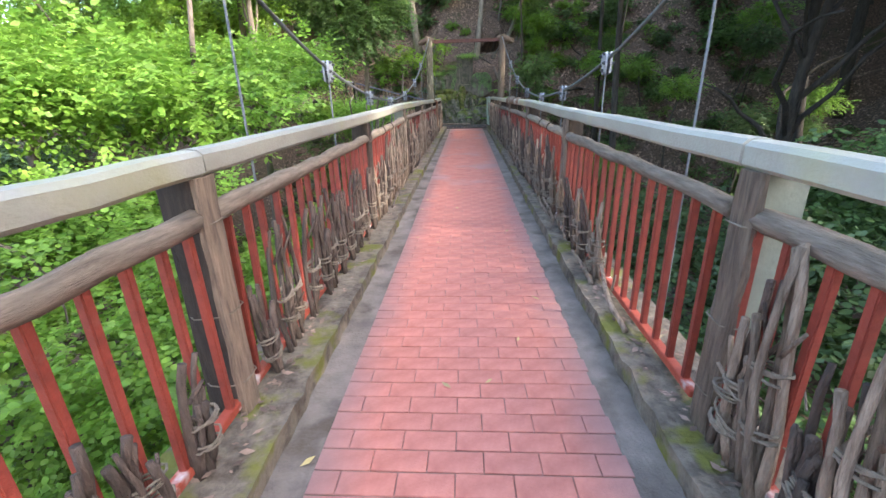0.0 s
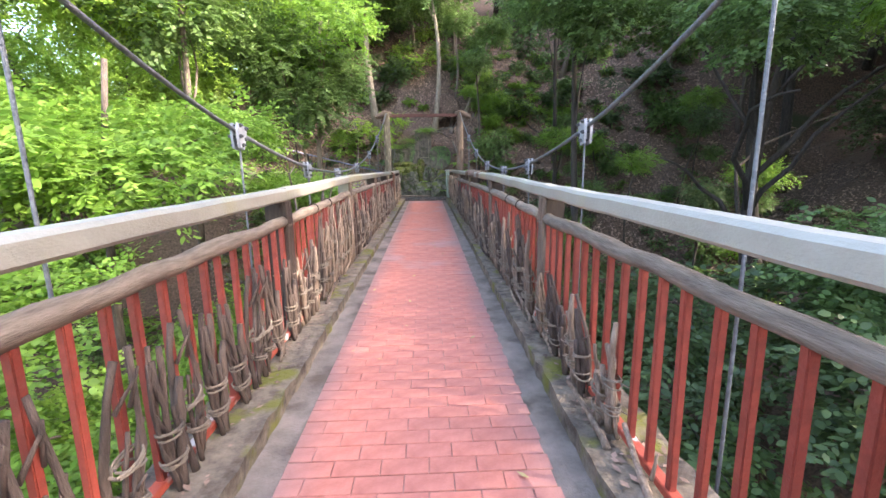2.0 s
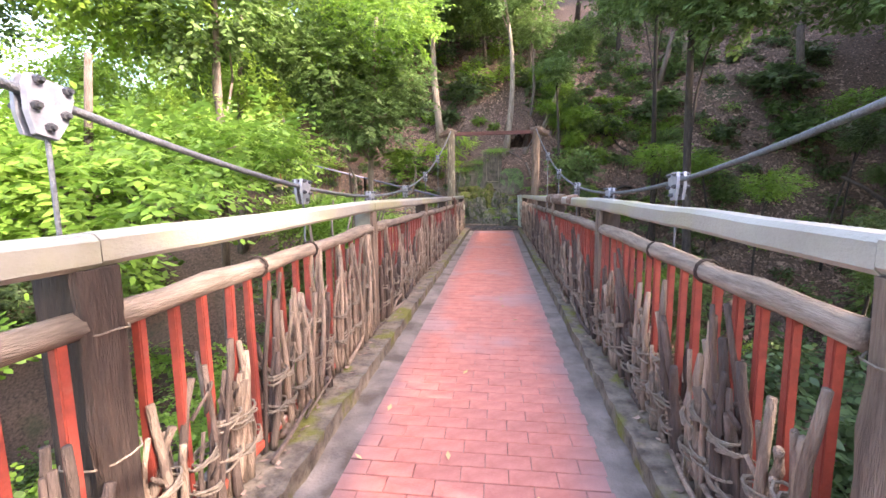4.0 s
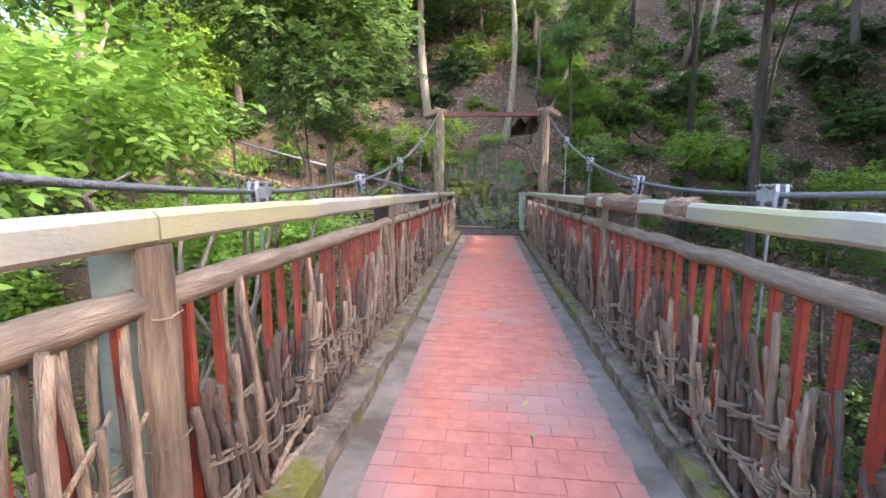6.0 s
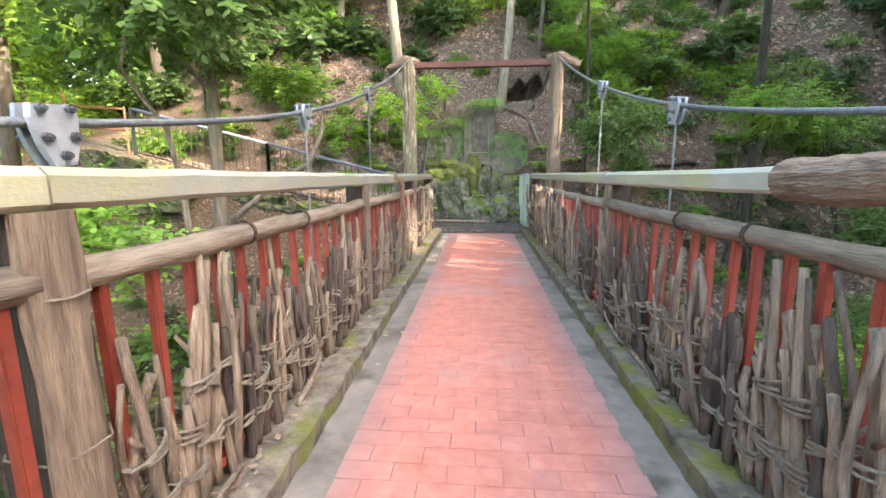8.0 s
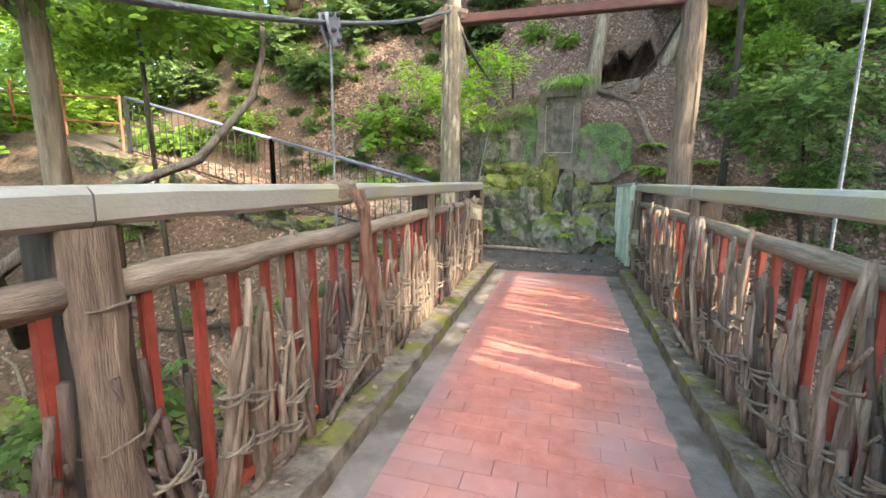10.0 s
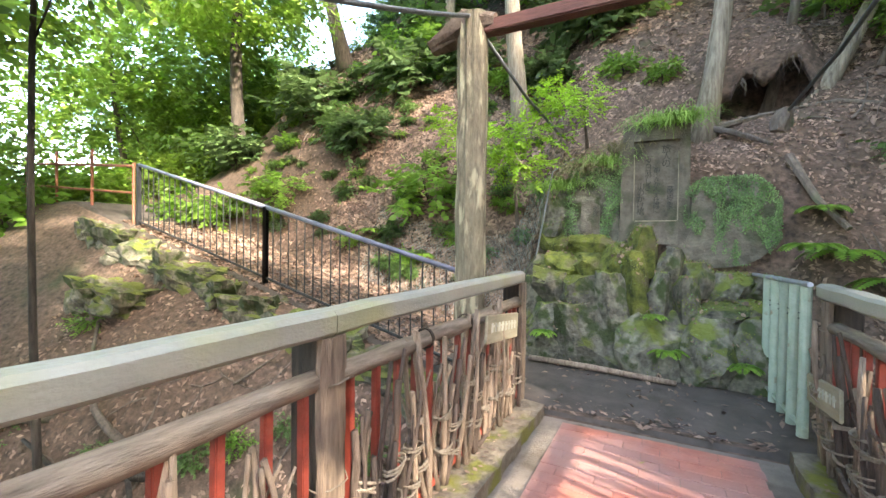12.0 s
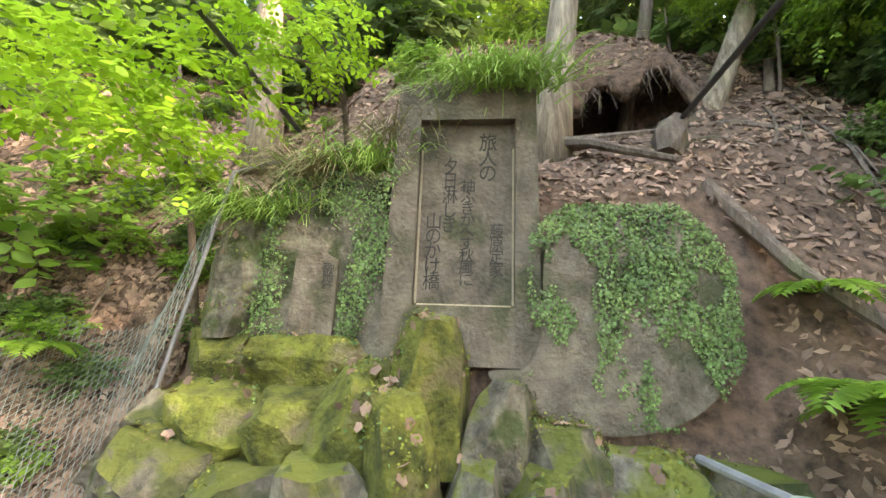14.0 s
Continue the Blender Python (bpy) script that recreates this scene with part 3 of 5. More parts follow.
for s in (-1, 1):
    ys = np.linspace(-5, 17.76, 60)
    pts = [(cable_x(s, y), y, cable_z(y)) for y in ys]
    e = empty("main_cable", (0, 0, 0))
    part("cable", tube(bmesh.new(), pts, 0.017, 8), CABLE, e, "grey twisted steel cable", smooth=True)
    bm = tube(bmesh.new(), [(s * 1.39, 17.76, 3.5), (s * 1.36, 19.2, 3.3), (s * 1.3, 20.7, 3.2)], 0.018, 8)
    part("backstay", bm, DARKROD, e, "dark steel backstay", smooth=True)
    tagged(e, "sagging steel suspension cable beside the handrail", "cable", "suspension cables")
    for y in CLAMPS:
        c = empty("cable_clamp", (cable_x(s, y), y, cable_z(y)))
        tilt = Matrix.Rotation(math.atan(2 * 0.0246 * (y - 8.4)), 4, "X")
        for side in (-1, 1):
            bm = bmesh.new()
            prof = [(-0.075, 0.06), (0.075, 0.06), (0.085, 0.02), (0.07, -0.07), (0.04, -0.14), (-0.04, -0.14), (-0.07, -0.07), (-0.085, 0.02)]
            v0 = [bm.verts.new((side * 0.014, a, b)) for a, b in prof]
            v1 = [bm.verts.new((side * 0.034, a * 0.96, b * 0.98)) for a, b in prof]
            bm.faces.new(v0), bm.faces.new(v1[::-1])
            for k in range(8):
                bm.faces.new((v0[k], v0[(k + 1) % 8], v1[(k + 1) % 8], v1[k]))
            bmesh.ops.recalc_face_normals(bm, faces=bm.faces)
            bmesh.ops.transform(bm, matrix=tilt, verts=bm.verts)
            holder = part("plate", bm, STEEL, c)
        for a, b in ((-0.05, 0.045), (0.05, 0.045), (-0.05, -0.045), (0.05, -0.045), (0, -0.105)):
            bm = tube(bmesh.new(), [(-0.062, a, b), (0.062, a, b)], 0.009, 6)
            tube(bm, [(-0.05, a, b), (-0.034, a, b)], 0.016, 6)
            tube(bm, [(0.034, a, b), (0.05, a, b)], 0.016, 6)
            bmesh.ops.transform(bm, matrix=tilt, verts=bm.verts)
            part("bolt", bm, DARKROD, holder)
        bm = tube(bmesh.new(), [(0, 0, -0.1), (s * 0.0, 0, -cable_z(y) - 0.42)], 0.009, 8)
        part("hanger_rod", bm, CABLE, c)
        tagged(c, "pale galvanised steel cable clamp with bolts and a hanger", "cable clamp", "clamps along the cables")

for y in CLAMPS:
    bm = box(bmesh.new(), (0, y, deck(y) - 0.4), (3.1, 0.1, 0.16), bevel=0.01)
    tagged(part("cross_beam", bm, DARKROD), "dark steel beam carrying the bridge deck", "beam", "cross beams under the deck")

# ---- the gate frame at the far end ----
gate = empty("timber_gateway", (0, 17.76, 0))
for s in (-1, 1):
    rg = random.Random(9 + s)
    n = 16
    pts = [(s * 1.39 + rg.uniform(-0.008, 0.008), 0.0, -0.7 + 4.25 * k / n) for k in range(n + 1)]
    part("post", tube(bmesh.new(), pts, [0.134 - 0.012 * k / n + rg.uniform(-0.006, 0.006) for k in range(n + 1)], 26, 0.035, rg, 0.09), GATEWOOD if s < 0 else WOOD, gate, "weathered split trunk with peeling pale patches" if s < 0 else "dark weathered split trunk")
    for j in range(5):
        a = rg.uniform(0, 6.28)
        x, y = s * 1.39 + 0.12 * math.cos(a), 0.12 * math.sin(a)
        z = rg.uniform(0.4, 2.6)
        part("split_plank", box(bmesh.new(), (x, y, z), (0.05, 0.03, rg.uniform(0.5, 1.0)), Matrix.Rotation(a + 1.57, 4, "Z"), 0.008), GATEWOOD if s < 0 else WOOD, gate)
part("beam", box(bmesh.new(), (0, 0, 3.42), (3.4, 0.12, 0.11), bevel=0.012), BEAMRED, gate, "red-brown crossbeam")
for s in (-1, 1):
    rg = random.Random(s + 40)
    bm = tube(bmesh.new(), [(s * 1.2, 0.02, 3.46), (s * 1.45, 0, 3.48), (s * 1.8, 0.0, 3.36)], [0.09, 0.13, 0.08], 10, 0.2, rg)
    part("bark_cap", bm, OLDBARK, gate, "rough bark capping")
tagged(gate, "weathered log gateway with a red-brown beam at the bridge end", "gateway")


# ---- leaves, trees and plants ----
def sprays(rng, n, per, radii, length, size, droop=0.25, shell=0.45, k=6, narrow=0.38):
    """Leaves set in pairs along twigs that point outward from the middle of an uneven ellipsoid; an (m, k, 3) array."""
    u = rng.normal(size=(n, 3))
    u /= np.linalg.norm(u, axis=1)[:, None]
    r = rng.uniform(shell, 1.0, n) ** 0.7
    lump = 0.75 + 0.45 * np.sin(u[:, 0] * 5 + 1) * np.cos(u[:, 1] * 4 + u[:, 2] * 3)
    o = u * (r * lump)[:, None] * np.array(radii)
    d = u * np.array([1, 1, 0.25]) + rng.normal(scale=0.35, size=(n, 3))
    d[:, 2] -= droop
    d /= np.linalg.norm(d, axis=1)[:, None]
    f = (np.arange(per) + 0.5) / per
    L = length * rng.uniform(0.6, 1.3, n)
    p = o[:, None, :] + d[:, None, :] * (f[None, :, None] * L[:, None, None])
    up = np.array([0, 0, 1.0])
    side = np.cross(d, up)
    side /= np.linalg.norm(side, axis=1)[:, None] + 1e-6
    sg = np.where(np.arange(per) % 2 == 0, 1.0, -1.0)
    ax = d[:, None, :] * 0.55 + side[:, None, :] * sg[None, :, None] * 0.85 + rng.normal(scale=0.22, size=(n, per, 3))
    ax[:, :, 2] -= 0.18
    ax /= np.linalg.norm(ax, axis=2)[:, :, None]
    nor = np.cross(ax, d[:, None, :]) + rng.normal(scale=0.25, size=(n, per, 3))
    wd = np.cross(nor, ax)
    wd /= np.linalg.norm(wd, axis=2)[:, :, None] + 1e-6
    nn = np.cross(ax, wd)
    s = (size * rng.uniform(0.6, 1.25, (n, per)))[:, :, None]
    if k == 4:
        corners = [p, p + (ax * 0.45 + wd * narrow) * s, p + ax * s, p + (ax * 0.45 - wd * narrow) * s]
    else:
        corners = [p, p + (ax * 0.3 + wd * narrow - nn * 0.05) * s, p + (ax * 0.68 + wd * narrow * 0.8 - nn * 0.04) * s, p + (ax - nn * 0.12) * s,
                   p + (ax * 0.68 - wd * narrow * 0.8 - nn * 0.04) * s, p + (ax * 0.3 - wd * narrow - nn * 0.05) * s]
    return np.stack(corners, axis=2).reshape(-1, k, 3)


def leaf_mesh(name, mat, seed, n, per, radii, length, size, **kw):
    v = sprays(np.random.default_rng(seed), n, per, radii, length, size, **kw)
    return quads_mesh(name, v, mat, v.shape[1])


def limb_points(p0, p1, rng, bend=0.12, n=5):
    p0, p1 = Vector(p0), Vector(p1)
    l = (p1 - p0).length
    mid = Vector((rng.uniform(-1, 1), rng.uniform(-1, 1), rng.uniform(0, 1))) * l * bend
    return [p0.lerp(p1, k / n) + mid * math.sin(math.pi * k / n) for k in range(n + 1)]


def tree(at, top, r, crowns, bark, label, seed=0, limbs=(), sides=9):
    """A tapered trunk from the ground to top, limbs to each crown and crowns of leaves: (mesh, centre, scale)."""
    rg = random.Random(seed)
    z = hill(*at) - 0.15
    e = empty("tree", (at[0], at[1], z))
    base = Vector((at[0], at[1], z))
    tp = Vector(top) - base
    pts = limb_points((0, 0, 0), tp, rg, 0.06, 8)
    rad = [r * (1.0 - 0.6 * k / 8) * (1.35 if k == 0 else 1) for k in range(9)]
    bm = tube(bmesh.new(), pts, rad, sides, 0.06, rg)
    part("trunk", bm, bark, e, smooth=True)
    for q in limbs:
        f = rg.uniform(0.35, 0.85) if len(q) == 3 else q[3]
        p0 = pts[int(f * 8)]
        lp = [v + Vector((rg.uniform(-1, 1), rg.uniform(-1, 1), rg.uniform(-1, 1))) * 0.11 * (0 < k < 6) for k, v in enumerate(limb_points(p0, Vector(q[:3]) - base, rg, 0.24, 6))]
        part("limb", tube(bmesh.new(), lp, [r * 0.42 * (1 - 0.12 * k) for k in range(7)], 7, 0.06, rg), bark, e, smooth=True)
    for me, c, sc in crowns:
        c = Vector(c) - base
        if len(limbs) == 0 or rg.random() < 0.5:
            p0 = pts[rg.randint(4, 7)]
            lp = limb_points(p0, c, rg, 0.14, 5)
            part("limb", tube(bmesh.new(), lp, [r * 0.3 * (1 - 0.15 * k) for k in range(6)], 6, 0.05, rg), bark, e, smooth=True)
        ob = new("crown", me)
        ob.parent = e
        ob.location = c
        ob.rotation_euler = (0, 0, rg.uniform(0, 6.28))
        ob.scale = (sc, sc, sc)
    return tagged(e, label, "tree")


CROWN = {}
for k in range(2):
    CROWN["bright", k] = leaf_mesh("crown", LEAF, 10 + k, 420, 10, (1.5, 1.5, 0.75), 0.55, 0.13, droop=0.2, narrow=0.22)
    CROWN["lime", k] = leaf_mesh("crown", LEAFLIME, 16 + k, 90, 10, (0.9, 0.7, 0.35), 0.42, 0.1, droop=0.1, narrow=0.26)
    CROWN["maple", k] = leaf_mesh("crown", LEAF, 14 + k, 1100, 10, (1.5, 1.5, 0.5), 0.45, 0.066, droop=0.1, narrow=0.4)
    CROWN["mid", k] = leaf_mesh("crown", LEAFMID, 20 + k, 520, 10, (1.4, 1.4, 1.1), 0.5, 0.13, narrow=0.27)
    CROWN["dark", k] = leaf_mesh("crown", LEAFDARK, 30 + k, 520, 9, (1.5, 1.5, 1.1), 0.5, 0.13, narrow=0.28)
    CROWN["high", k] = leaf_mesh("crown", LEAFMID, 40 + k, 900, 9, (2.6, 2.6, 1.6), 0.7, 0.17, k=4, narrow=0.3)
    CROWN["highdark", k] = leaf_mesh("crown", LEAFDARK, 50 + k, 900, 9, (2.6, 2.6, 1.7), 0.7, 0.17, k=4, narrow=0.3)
    CROWN["yellow", k] = leaf_mesh("crown", LEAFYEL, 60 + k, 900, 9, (2.6, 2.6, 1.6), 0.7, 0.16, k=4, narrow=0.3)


def cr(kind, x, y, z, sc=1.0, k=0):
    return (CROWN[kind, k], (x, y, z), sc)


# sunlit trees beside the bridge
tree((-5.6, 8.6), (-4.9, 8.2, 3.2), 0.1, [cr("bright", -4.2, 7.3, 1.5, 1.0), cr("bright", -3.9, 9.6, 2.2, 0.9, 1), cr("bright", -5.8, 6.9, 1.7, 1.1, 1), cr("bright", -5.6, 9.5, 2.2, 0.9), cr("bright", -6.6, 8.3, 2.2, 1.0), cr("bright", -4.6, 11.2, 2.3, 0.8)], BARK, "young tree with sunlit lime-green leaves beside the footbridge", 3)
tree((-4.6, 3.2), (-4.4, 3.4, 1.0), 0.08, [cr("maple", -3.6, 3.0, -0.6, 1.0), cr("maple", -4.4, 4.6, 0.2, 1.0, 1), cr("maple", -3.3, 1.6, -1.5, 0.9, 1), cr("maple", -5.4, 2.6, 0.3, 1.1), cr("maple", -3.2, 5.2, -1.2, 0.9)], BARK, "low maple with layered bright green leaves below the railing", 4)
tree((-7.6, 4.6), (-7.2, 5.0, 3.6), 0.1, [cr("maple", -6.6, 5.2, 1.6, 1.2), cr("maple", -7.6, 6.2, 2.2, 1.1, 1), cr("maple", -8.4, 4.2, 1.8, 1.2), cr("bright", -7.8, 7.6, 2.2, 1.1, 1)], BARK, "maple with bright green layered foliage over the ravine", 5)
tree((-3.3, 6.9), (-3.0, 7.2, -0.2), 0.05, [cr("maple", -2.7, 6.4, -1.2, 0.8), cr("maple", -2.6, 8.2, -1.0, 0.8, 1), cr("mid", -2.9, 7.4, -2.0, 0.9)], BARK, "small leafy maple under the footbridge", 6)
tree((-3.1, 11.4), (-2.6, 10.9, 1.0), 0.05, [cr("maple", -2.7, 9.9, 1.05, 0.7), cr("maple", -2.9, 11.3, 1.0, 0.7, 1), cr("mid", -2.8, 10.3, 0.0, 0.7)], BARK, "slim tree with flat sprays of green leaves by the cable", 7)
tree((-3.05, 13.8), (-2.7, 13.6, 5.6), 0.11, [cr("mid", -3.0, 13.4, 3.3, 0.75), cr("mid", -2.6, 14.3, 4.2, 0.85, 1), cr("bright", -3.4, 14.1, 4.6, 0.8), cr("mid", -3.8, 13.2, 4.6, 0.9), cr("bright", -2.4, 13.2, 5.4, 0.9, 1)], PALEBARK, "slender pale-barked tree with fresh green leaves", 8, limbs=[(-3.4, 13.2, 3.2), (-2.3, 14.2, 3.4), (-3.6, 14.3, 4.0)])
tree((-4.05, 15.85), (-4.6, 16.2, 7.4), 0.032, [cr("mid", -3.6, 15.4, 4.3, 0.8), cr("high", -4.3, 16.2, 6.8, 0.8)], DARKBARK, "thin leaning tree with a dark trunk", 9)
tree((-5.5, 11.2), (-5.2, 11.3, 6.6), 0.11, [cr("high", -5.6, 11.6, 5.2, 0.8), cr("yellow", -6.6, 10.6, 5.6, 0.8), cr("yellow", -4.8, 12.2, 6.4, 0.7)], BARK, "dark-trunked tree with a light green crown", 10)
tree((-7.9, 15.8), (-7.4, 15.9, 8.0), 0.14, [cr("yellow", -7.6, 16.0, 5.0, 0.8), cr("yellow", -9.0, 14.6, 6.4, 0.8)], BARK, "tall tree with a bright thin crown by the path", 11)
tree((-10.5, 9.5), (-10.2, 9.4, 7.0), 0.16, [cr("highdark", -9.6, 8.6, 5.2, 0.8), cr("high", -10.6, 10.6, 6.0, 0.8, 1), cr("high", -11.4, 8.4, 7.0, 0.9), cr("bright", -8.8, 10.2, 2.2, 1.1)], BARK, "tall tree with mid-green foliage", 12)
tree((-9.6, 2.4), (-9.4, 2.6, 5.6), 0.15, [cr("high", -8.6, 2.8, 4.4, 0.8), cr("highdark", -9.8, 1.4, 5.4, 0.9), cr("bright", -8.2, 4.4, 1.8, 1.1)], BARK, "tall tree with mid-green foliage across the ravine", 13)

# wood on the shaded side, some of its shade put into darker tones
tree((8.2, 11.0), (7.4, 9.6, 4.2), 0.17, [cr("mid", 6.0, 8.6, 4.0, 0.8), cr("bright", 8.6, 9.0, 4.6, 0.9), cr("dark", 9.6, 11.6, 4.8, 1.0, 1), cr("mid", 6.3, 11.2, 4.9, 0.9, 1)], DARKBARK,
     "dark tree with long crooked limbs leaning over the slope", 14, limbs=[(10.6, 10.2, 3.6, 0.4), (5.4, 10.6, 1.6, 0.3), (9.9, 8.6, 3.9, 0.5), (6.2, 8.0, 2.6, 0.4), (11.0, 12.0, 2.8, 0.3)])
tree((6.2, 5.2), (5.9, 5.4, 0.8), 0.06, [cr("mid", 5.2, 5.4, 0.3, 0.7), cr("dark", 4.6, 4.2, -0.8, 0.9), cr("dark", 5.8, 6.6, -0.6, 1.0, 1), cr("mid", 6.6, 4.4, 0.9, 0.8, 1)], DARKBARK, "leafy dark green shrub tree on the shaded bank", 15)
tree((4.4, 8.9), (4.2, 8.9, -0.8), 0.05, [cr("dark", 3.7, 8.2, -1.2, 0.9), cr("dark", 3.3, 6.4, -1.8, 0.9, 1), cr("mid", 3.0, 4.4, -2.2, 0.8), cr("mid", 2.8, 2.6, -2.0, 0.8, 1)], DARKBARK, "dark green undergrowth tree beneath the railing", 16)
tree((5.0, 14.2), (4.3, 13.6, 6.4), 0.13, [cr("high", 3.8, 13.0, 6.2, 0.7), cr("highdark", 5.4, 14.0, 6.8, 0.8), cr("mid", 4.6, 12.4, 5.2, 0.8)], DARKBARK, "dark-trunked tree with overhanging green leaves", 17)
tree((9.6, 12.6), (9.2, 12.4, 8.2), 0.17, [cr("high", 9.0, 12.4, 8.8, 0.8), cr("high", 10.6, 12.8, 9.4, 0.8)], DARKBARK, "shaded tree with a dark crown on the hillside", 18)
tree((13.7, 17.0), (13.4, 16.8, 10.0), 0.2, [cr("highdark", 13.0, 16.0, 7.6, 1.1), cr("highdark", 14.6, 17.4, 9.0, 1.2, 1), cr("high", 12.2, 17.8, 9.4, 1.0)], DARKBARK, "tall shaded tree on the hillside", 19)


# unseen tree added so its crowns keep low sun off the deck
tree((7.4, 2.2), (6.8, 2.4, 3.4), 0.07, [cr("bright", 6.3, 2.6, 3.3, 0.8), cr("bright", 6.9, 3.6, 3.0, 0.7, 1), cr("dark", 7.2, 1.2, 2.6, 0.9)], DARKBARK, "small leafy tree added out of view to shade the deck", 30)

# unseen tree, its small crowns placed to shade the left handrail
tree((11.4, -1.4), (11.0, -1.3, 8.4), 0.13, [cr("highdark", 11.0, -2.0, 9.0, 0.5), cr("highdark", 11.0, -0.7, 9.1, 0.5, 1), cr("highdark", 11.2, -3.2, 9.0, 0.5)], DARKBARK, "tall slim tree added out of view to shade the left handrail", 31)

# slim tall tree added out of view; crown shades the bank above the path
tree((5.4, 18.4), (5.0, 18.0, 9.8), 0.09, [cr("high", 4.6, 17.9, 7.8, 0.7), cr("high", 5.6, 18.5, 8.8, 0.75, 1), cr("high", 3.6, 17.3, 9.0, 0.65), cr("high", 6.4, 17.6, 9.4, 0.75, 1)], DARKBARK, "slim tall tree added to shade the bank, with a high leafy crown", 41)

# tall wood added mostly out of view, placed to shade the bridge and slopes
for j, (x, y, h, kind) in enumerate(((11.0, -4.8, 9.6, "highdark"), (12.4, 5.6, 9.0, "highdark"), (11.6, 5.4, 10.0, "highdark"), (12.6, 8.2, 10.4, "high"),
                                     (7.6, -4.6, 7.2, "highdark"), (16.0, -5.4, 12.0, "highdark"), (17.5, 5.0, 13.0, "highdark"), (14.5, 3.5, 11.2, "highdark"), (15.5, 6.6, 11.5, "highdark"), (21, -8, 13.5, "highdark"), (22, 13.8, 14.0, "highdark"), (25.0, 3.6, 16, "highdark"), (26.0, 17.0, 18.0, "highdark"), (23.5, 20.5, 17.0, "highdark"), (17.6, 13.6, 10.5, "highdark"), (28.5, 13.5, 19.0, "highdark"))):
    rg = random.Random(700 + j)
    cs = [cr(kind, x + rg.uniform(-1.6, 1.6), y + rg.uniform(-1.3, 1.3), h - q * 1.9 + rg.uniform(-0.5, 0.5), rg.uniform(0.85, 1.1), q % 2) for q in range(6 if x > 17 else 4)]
    tree((x, y), (x + rg.uniform(-0.5, 0.5), y + rg.uniform(-0.5, 0.5), h), 0.2, cs, DARKBARK, "tall tree added for shade, with a dense dark crown above the ravine", 710 + j)

# close wood on the rising ground of the shaded side, added to block sun
rg = random.Random(61)
for j in range(18):
    if j in (0, 3):
        continue
    x, y = (16.5, 20.5, 25.0)[j % 3] + rg.uniform(-1, 1), 16.5 + 2.1 * (j // 3) + rg.uniform(-0.6, 0.6)
    h = hill(x, y) + rg.uniform(8.5, 11.5)
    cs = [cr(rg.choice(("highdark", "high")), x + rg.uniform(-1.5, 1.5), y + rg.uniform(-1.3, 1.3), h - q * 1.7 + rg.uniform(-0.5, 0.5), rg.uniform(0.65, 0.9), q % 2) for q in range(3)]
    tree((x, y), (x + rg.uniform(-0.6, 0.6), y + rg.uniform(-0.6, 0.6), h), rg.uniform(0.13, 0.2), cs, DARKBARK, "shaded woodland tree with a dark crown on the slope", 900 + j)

# trees on the hillside above the path
tree((0.47, 20.78), (0.4, 21.0, 9.0), 0.125, [cr("high", 0.3, 21.7, 9.6, 0.9)], PALEBARK, "straight pale trunk rooted above the carved stone", 20, sides=12)
tree((-2.2, 21.85), (-2.35, 21.75, 10.5), 0.17, [cr("high", -2.6, 21.9, 9.8, 1.0), cr("yellow", -1.4, 22.6, 10.6, 0.9)], PALEBARK, "pale grey trunk on the leaf-strewn slope", 21, sides=12)
tree((1.2, 22.0), (1.5, 21.6, 7.5), 0.08, [cr("mid", 1.6, 21.6, 8.0, 0.6)], BARK, "thin brown trunk beside the hollow", 22)
tree((1.58, 21.1), (2.9, 20.9, 6.9), 0.1, [cr("mid", 3.1, 20.9, 7.4, 0.6)], PALEBARK, "leaning pale trunk above the fallen stump", 23)
tree((2.3, 19.3), (2.1, 18.8, 5.6), 0.06, [cr("mid", 2.1, 18.5, 5.6, 0.45)], DARKBARK, "thin dark crooked trunk by the gateway", 24)
tree((-0.95, 20.9), (-0.9, 20.2, 3.6), 0.03, [cr("lime", -0.95, 19.95, 3.4, 0.5), cr("lime", -1.5, 19.85, 3.05, 0.55, 1), cr("lime", -1.3, 20.2, 3.65, 0.5)], BARK, "slender sapling with glowing lime leaves over the slope", 25)
tree((-2.0, 20.95), (-2.0, 20.3, 3.5), 0.03, [cr("lime", -2.1, 19.9, 3.0, 0.65), cr("lime", -1.65, 19.8, 2.65, 0.5, 1), cr("lime", -2.7, 20.2, 3.4, 0.6)], BARK, "sapling with lime-green leaves on the slope", 26)
# trees added for shade on the left slope, crowns above the view
for j, (x, y, h) in enumerate(((7.0, 23.4, 14.0), (1.6, 24.0, 13.5))):
    rg = random.Random(870 + j)
    cs = [cr("high", x + rg.uniform(-1.2, 1.2), y + rg.uniform(-1.2, 1.2), h - q * 1.2, rg.uniform(0.6, 0.75), q) for q in range(2)]
    tree((x, y), (x + rg.uniform(-0.4, 0.4), y + rg.uniform(-0.4, 0.4), h), 0.11, cs, rg.choice((BARK, DARKBARK)), "bare-stemmed tree added for shade, its crown high above the path", 880 + j)
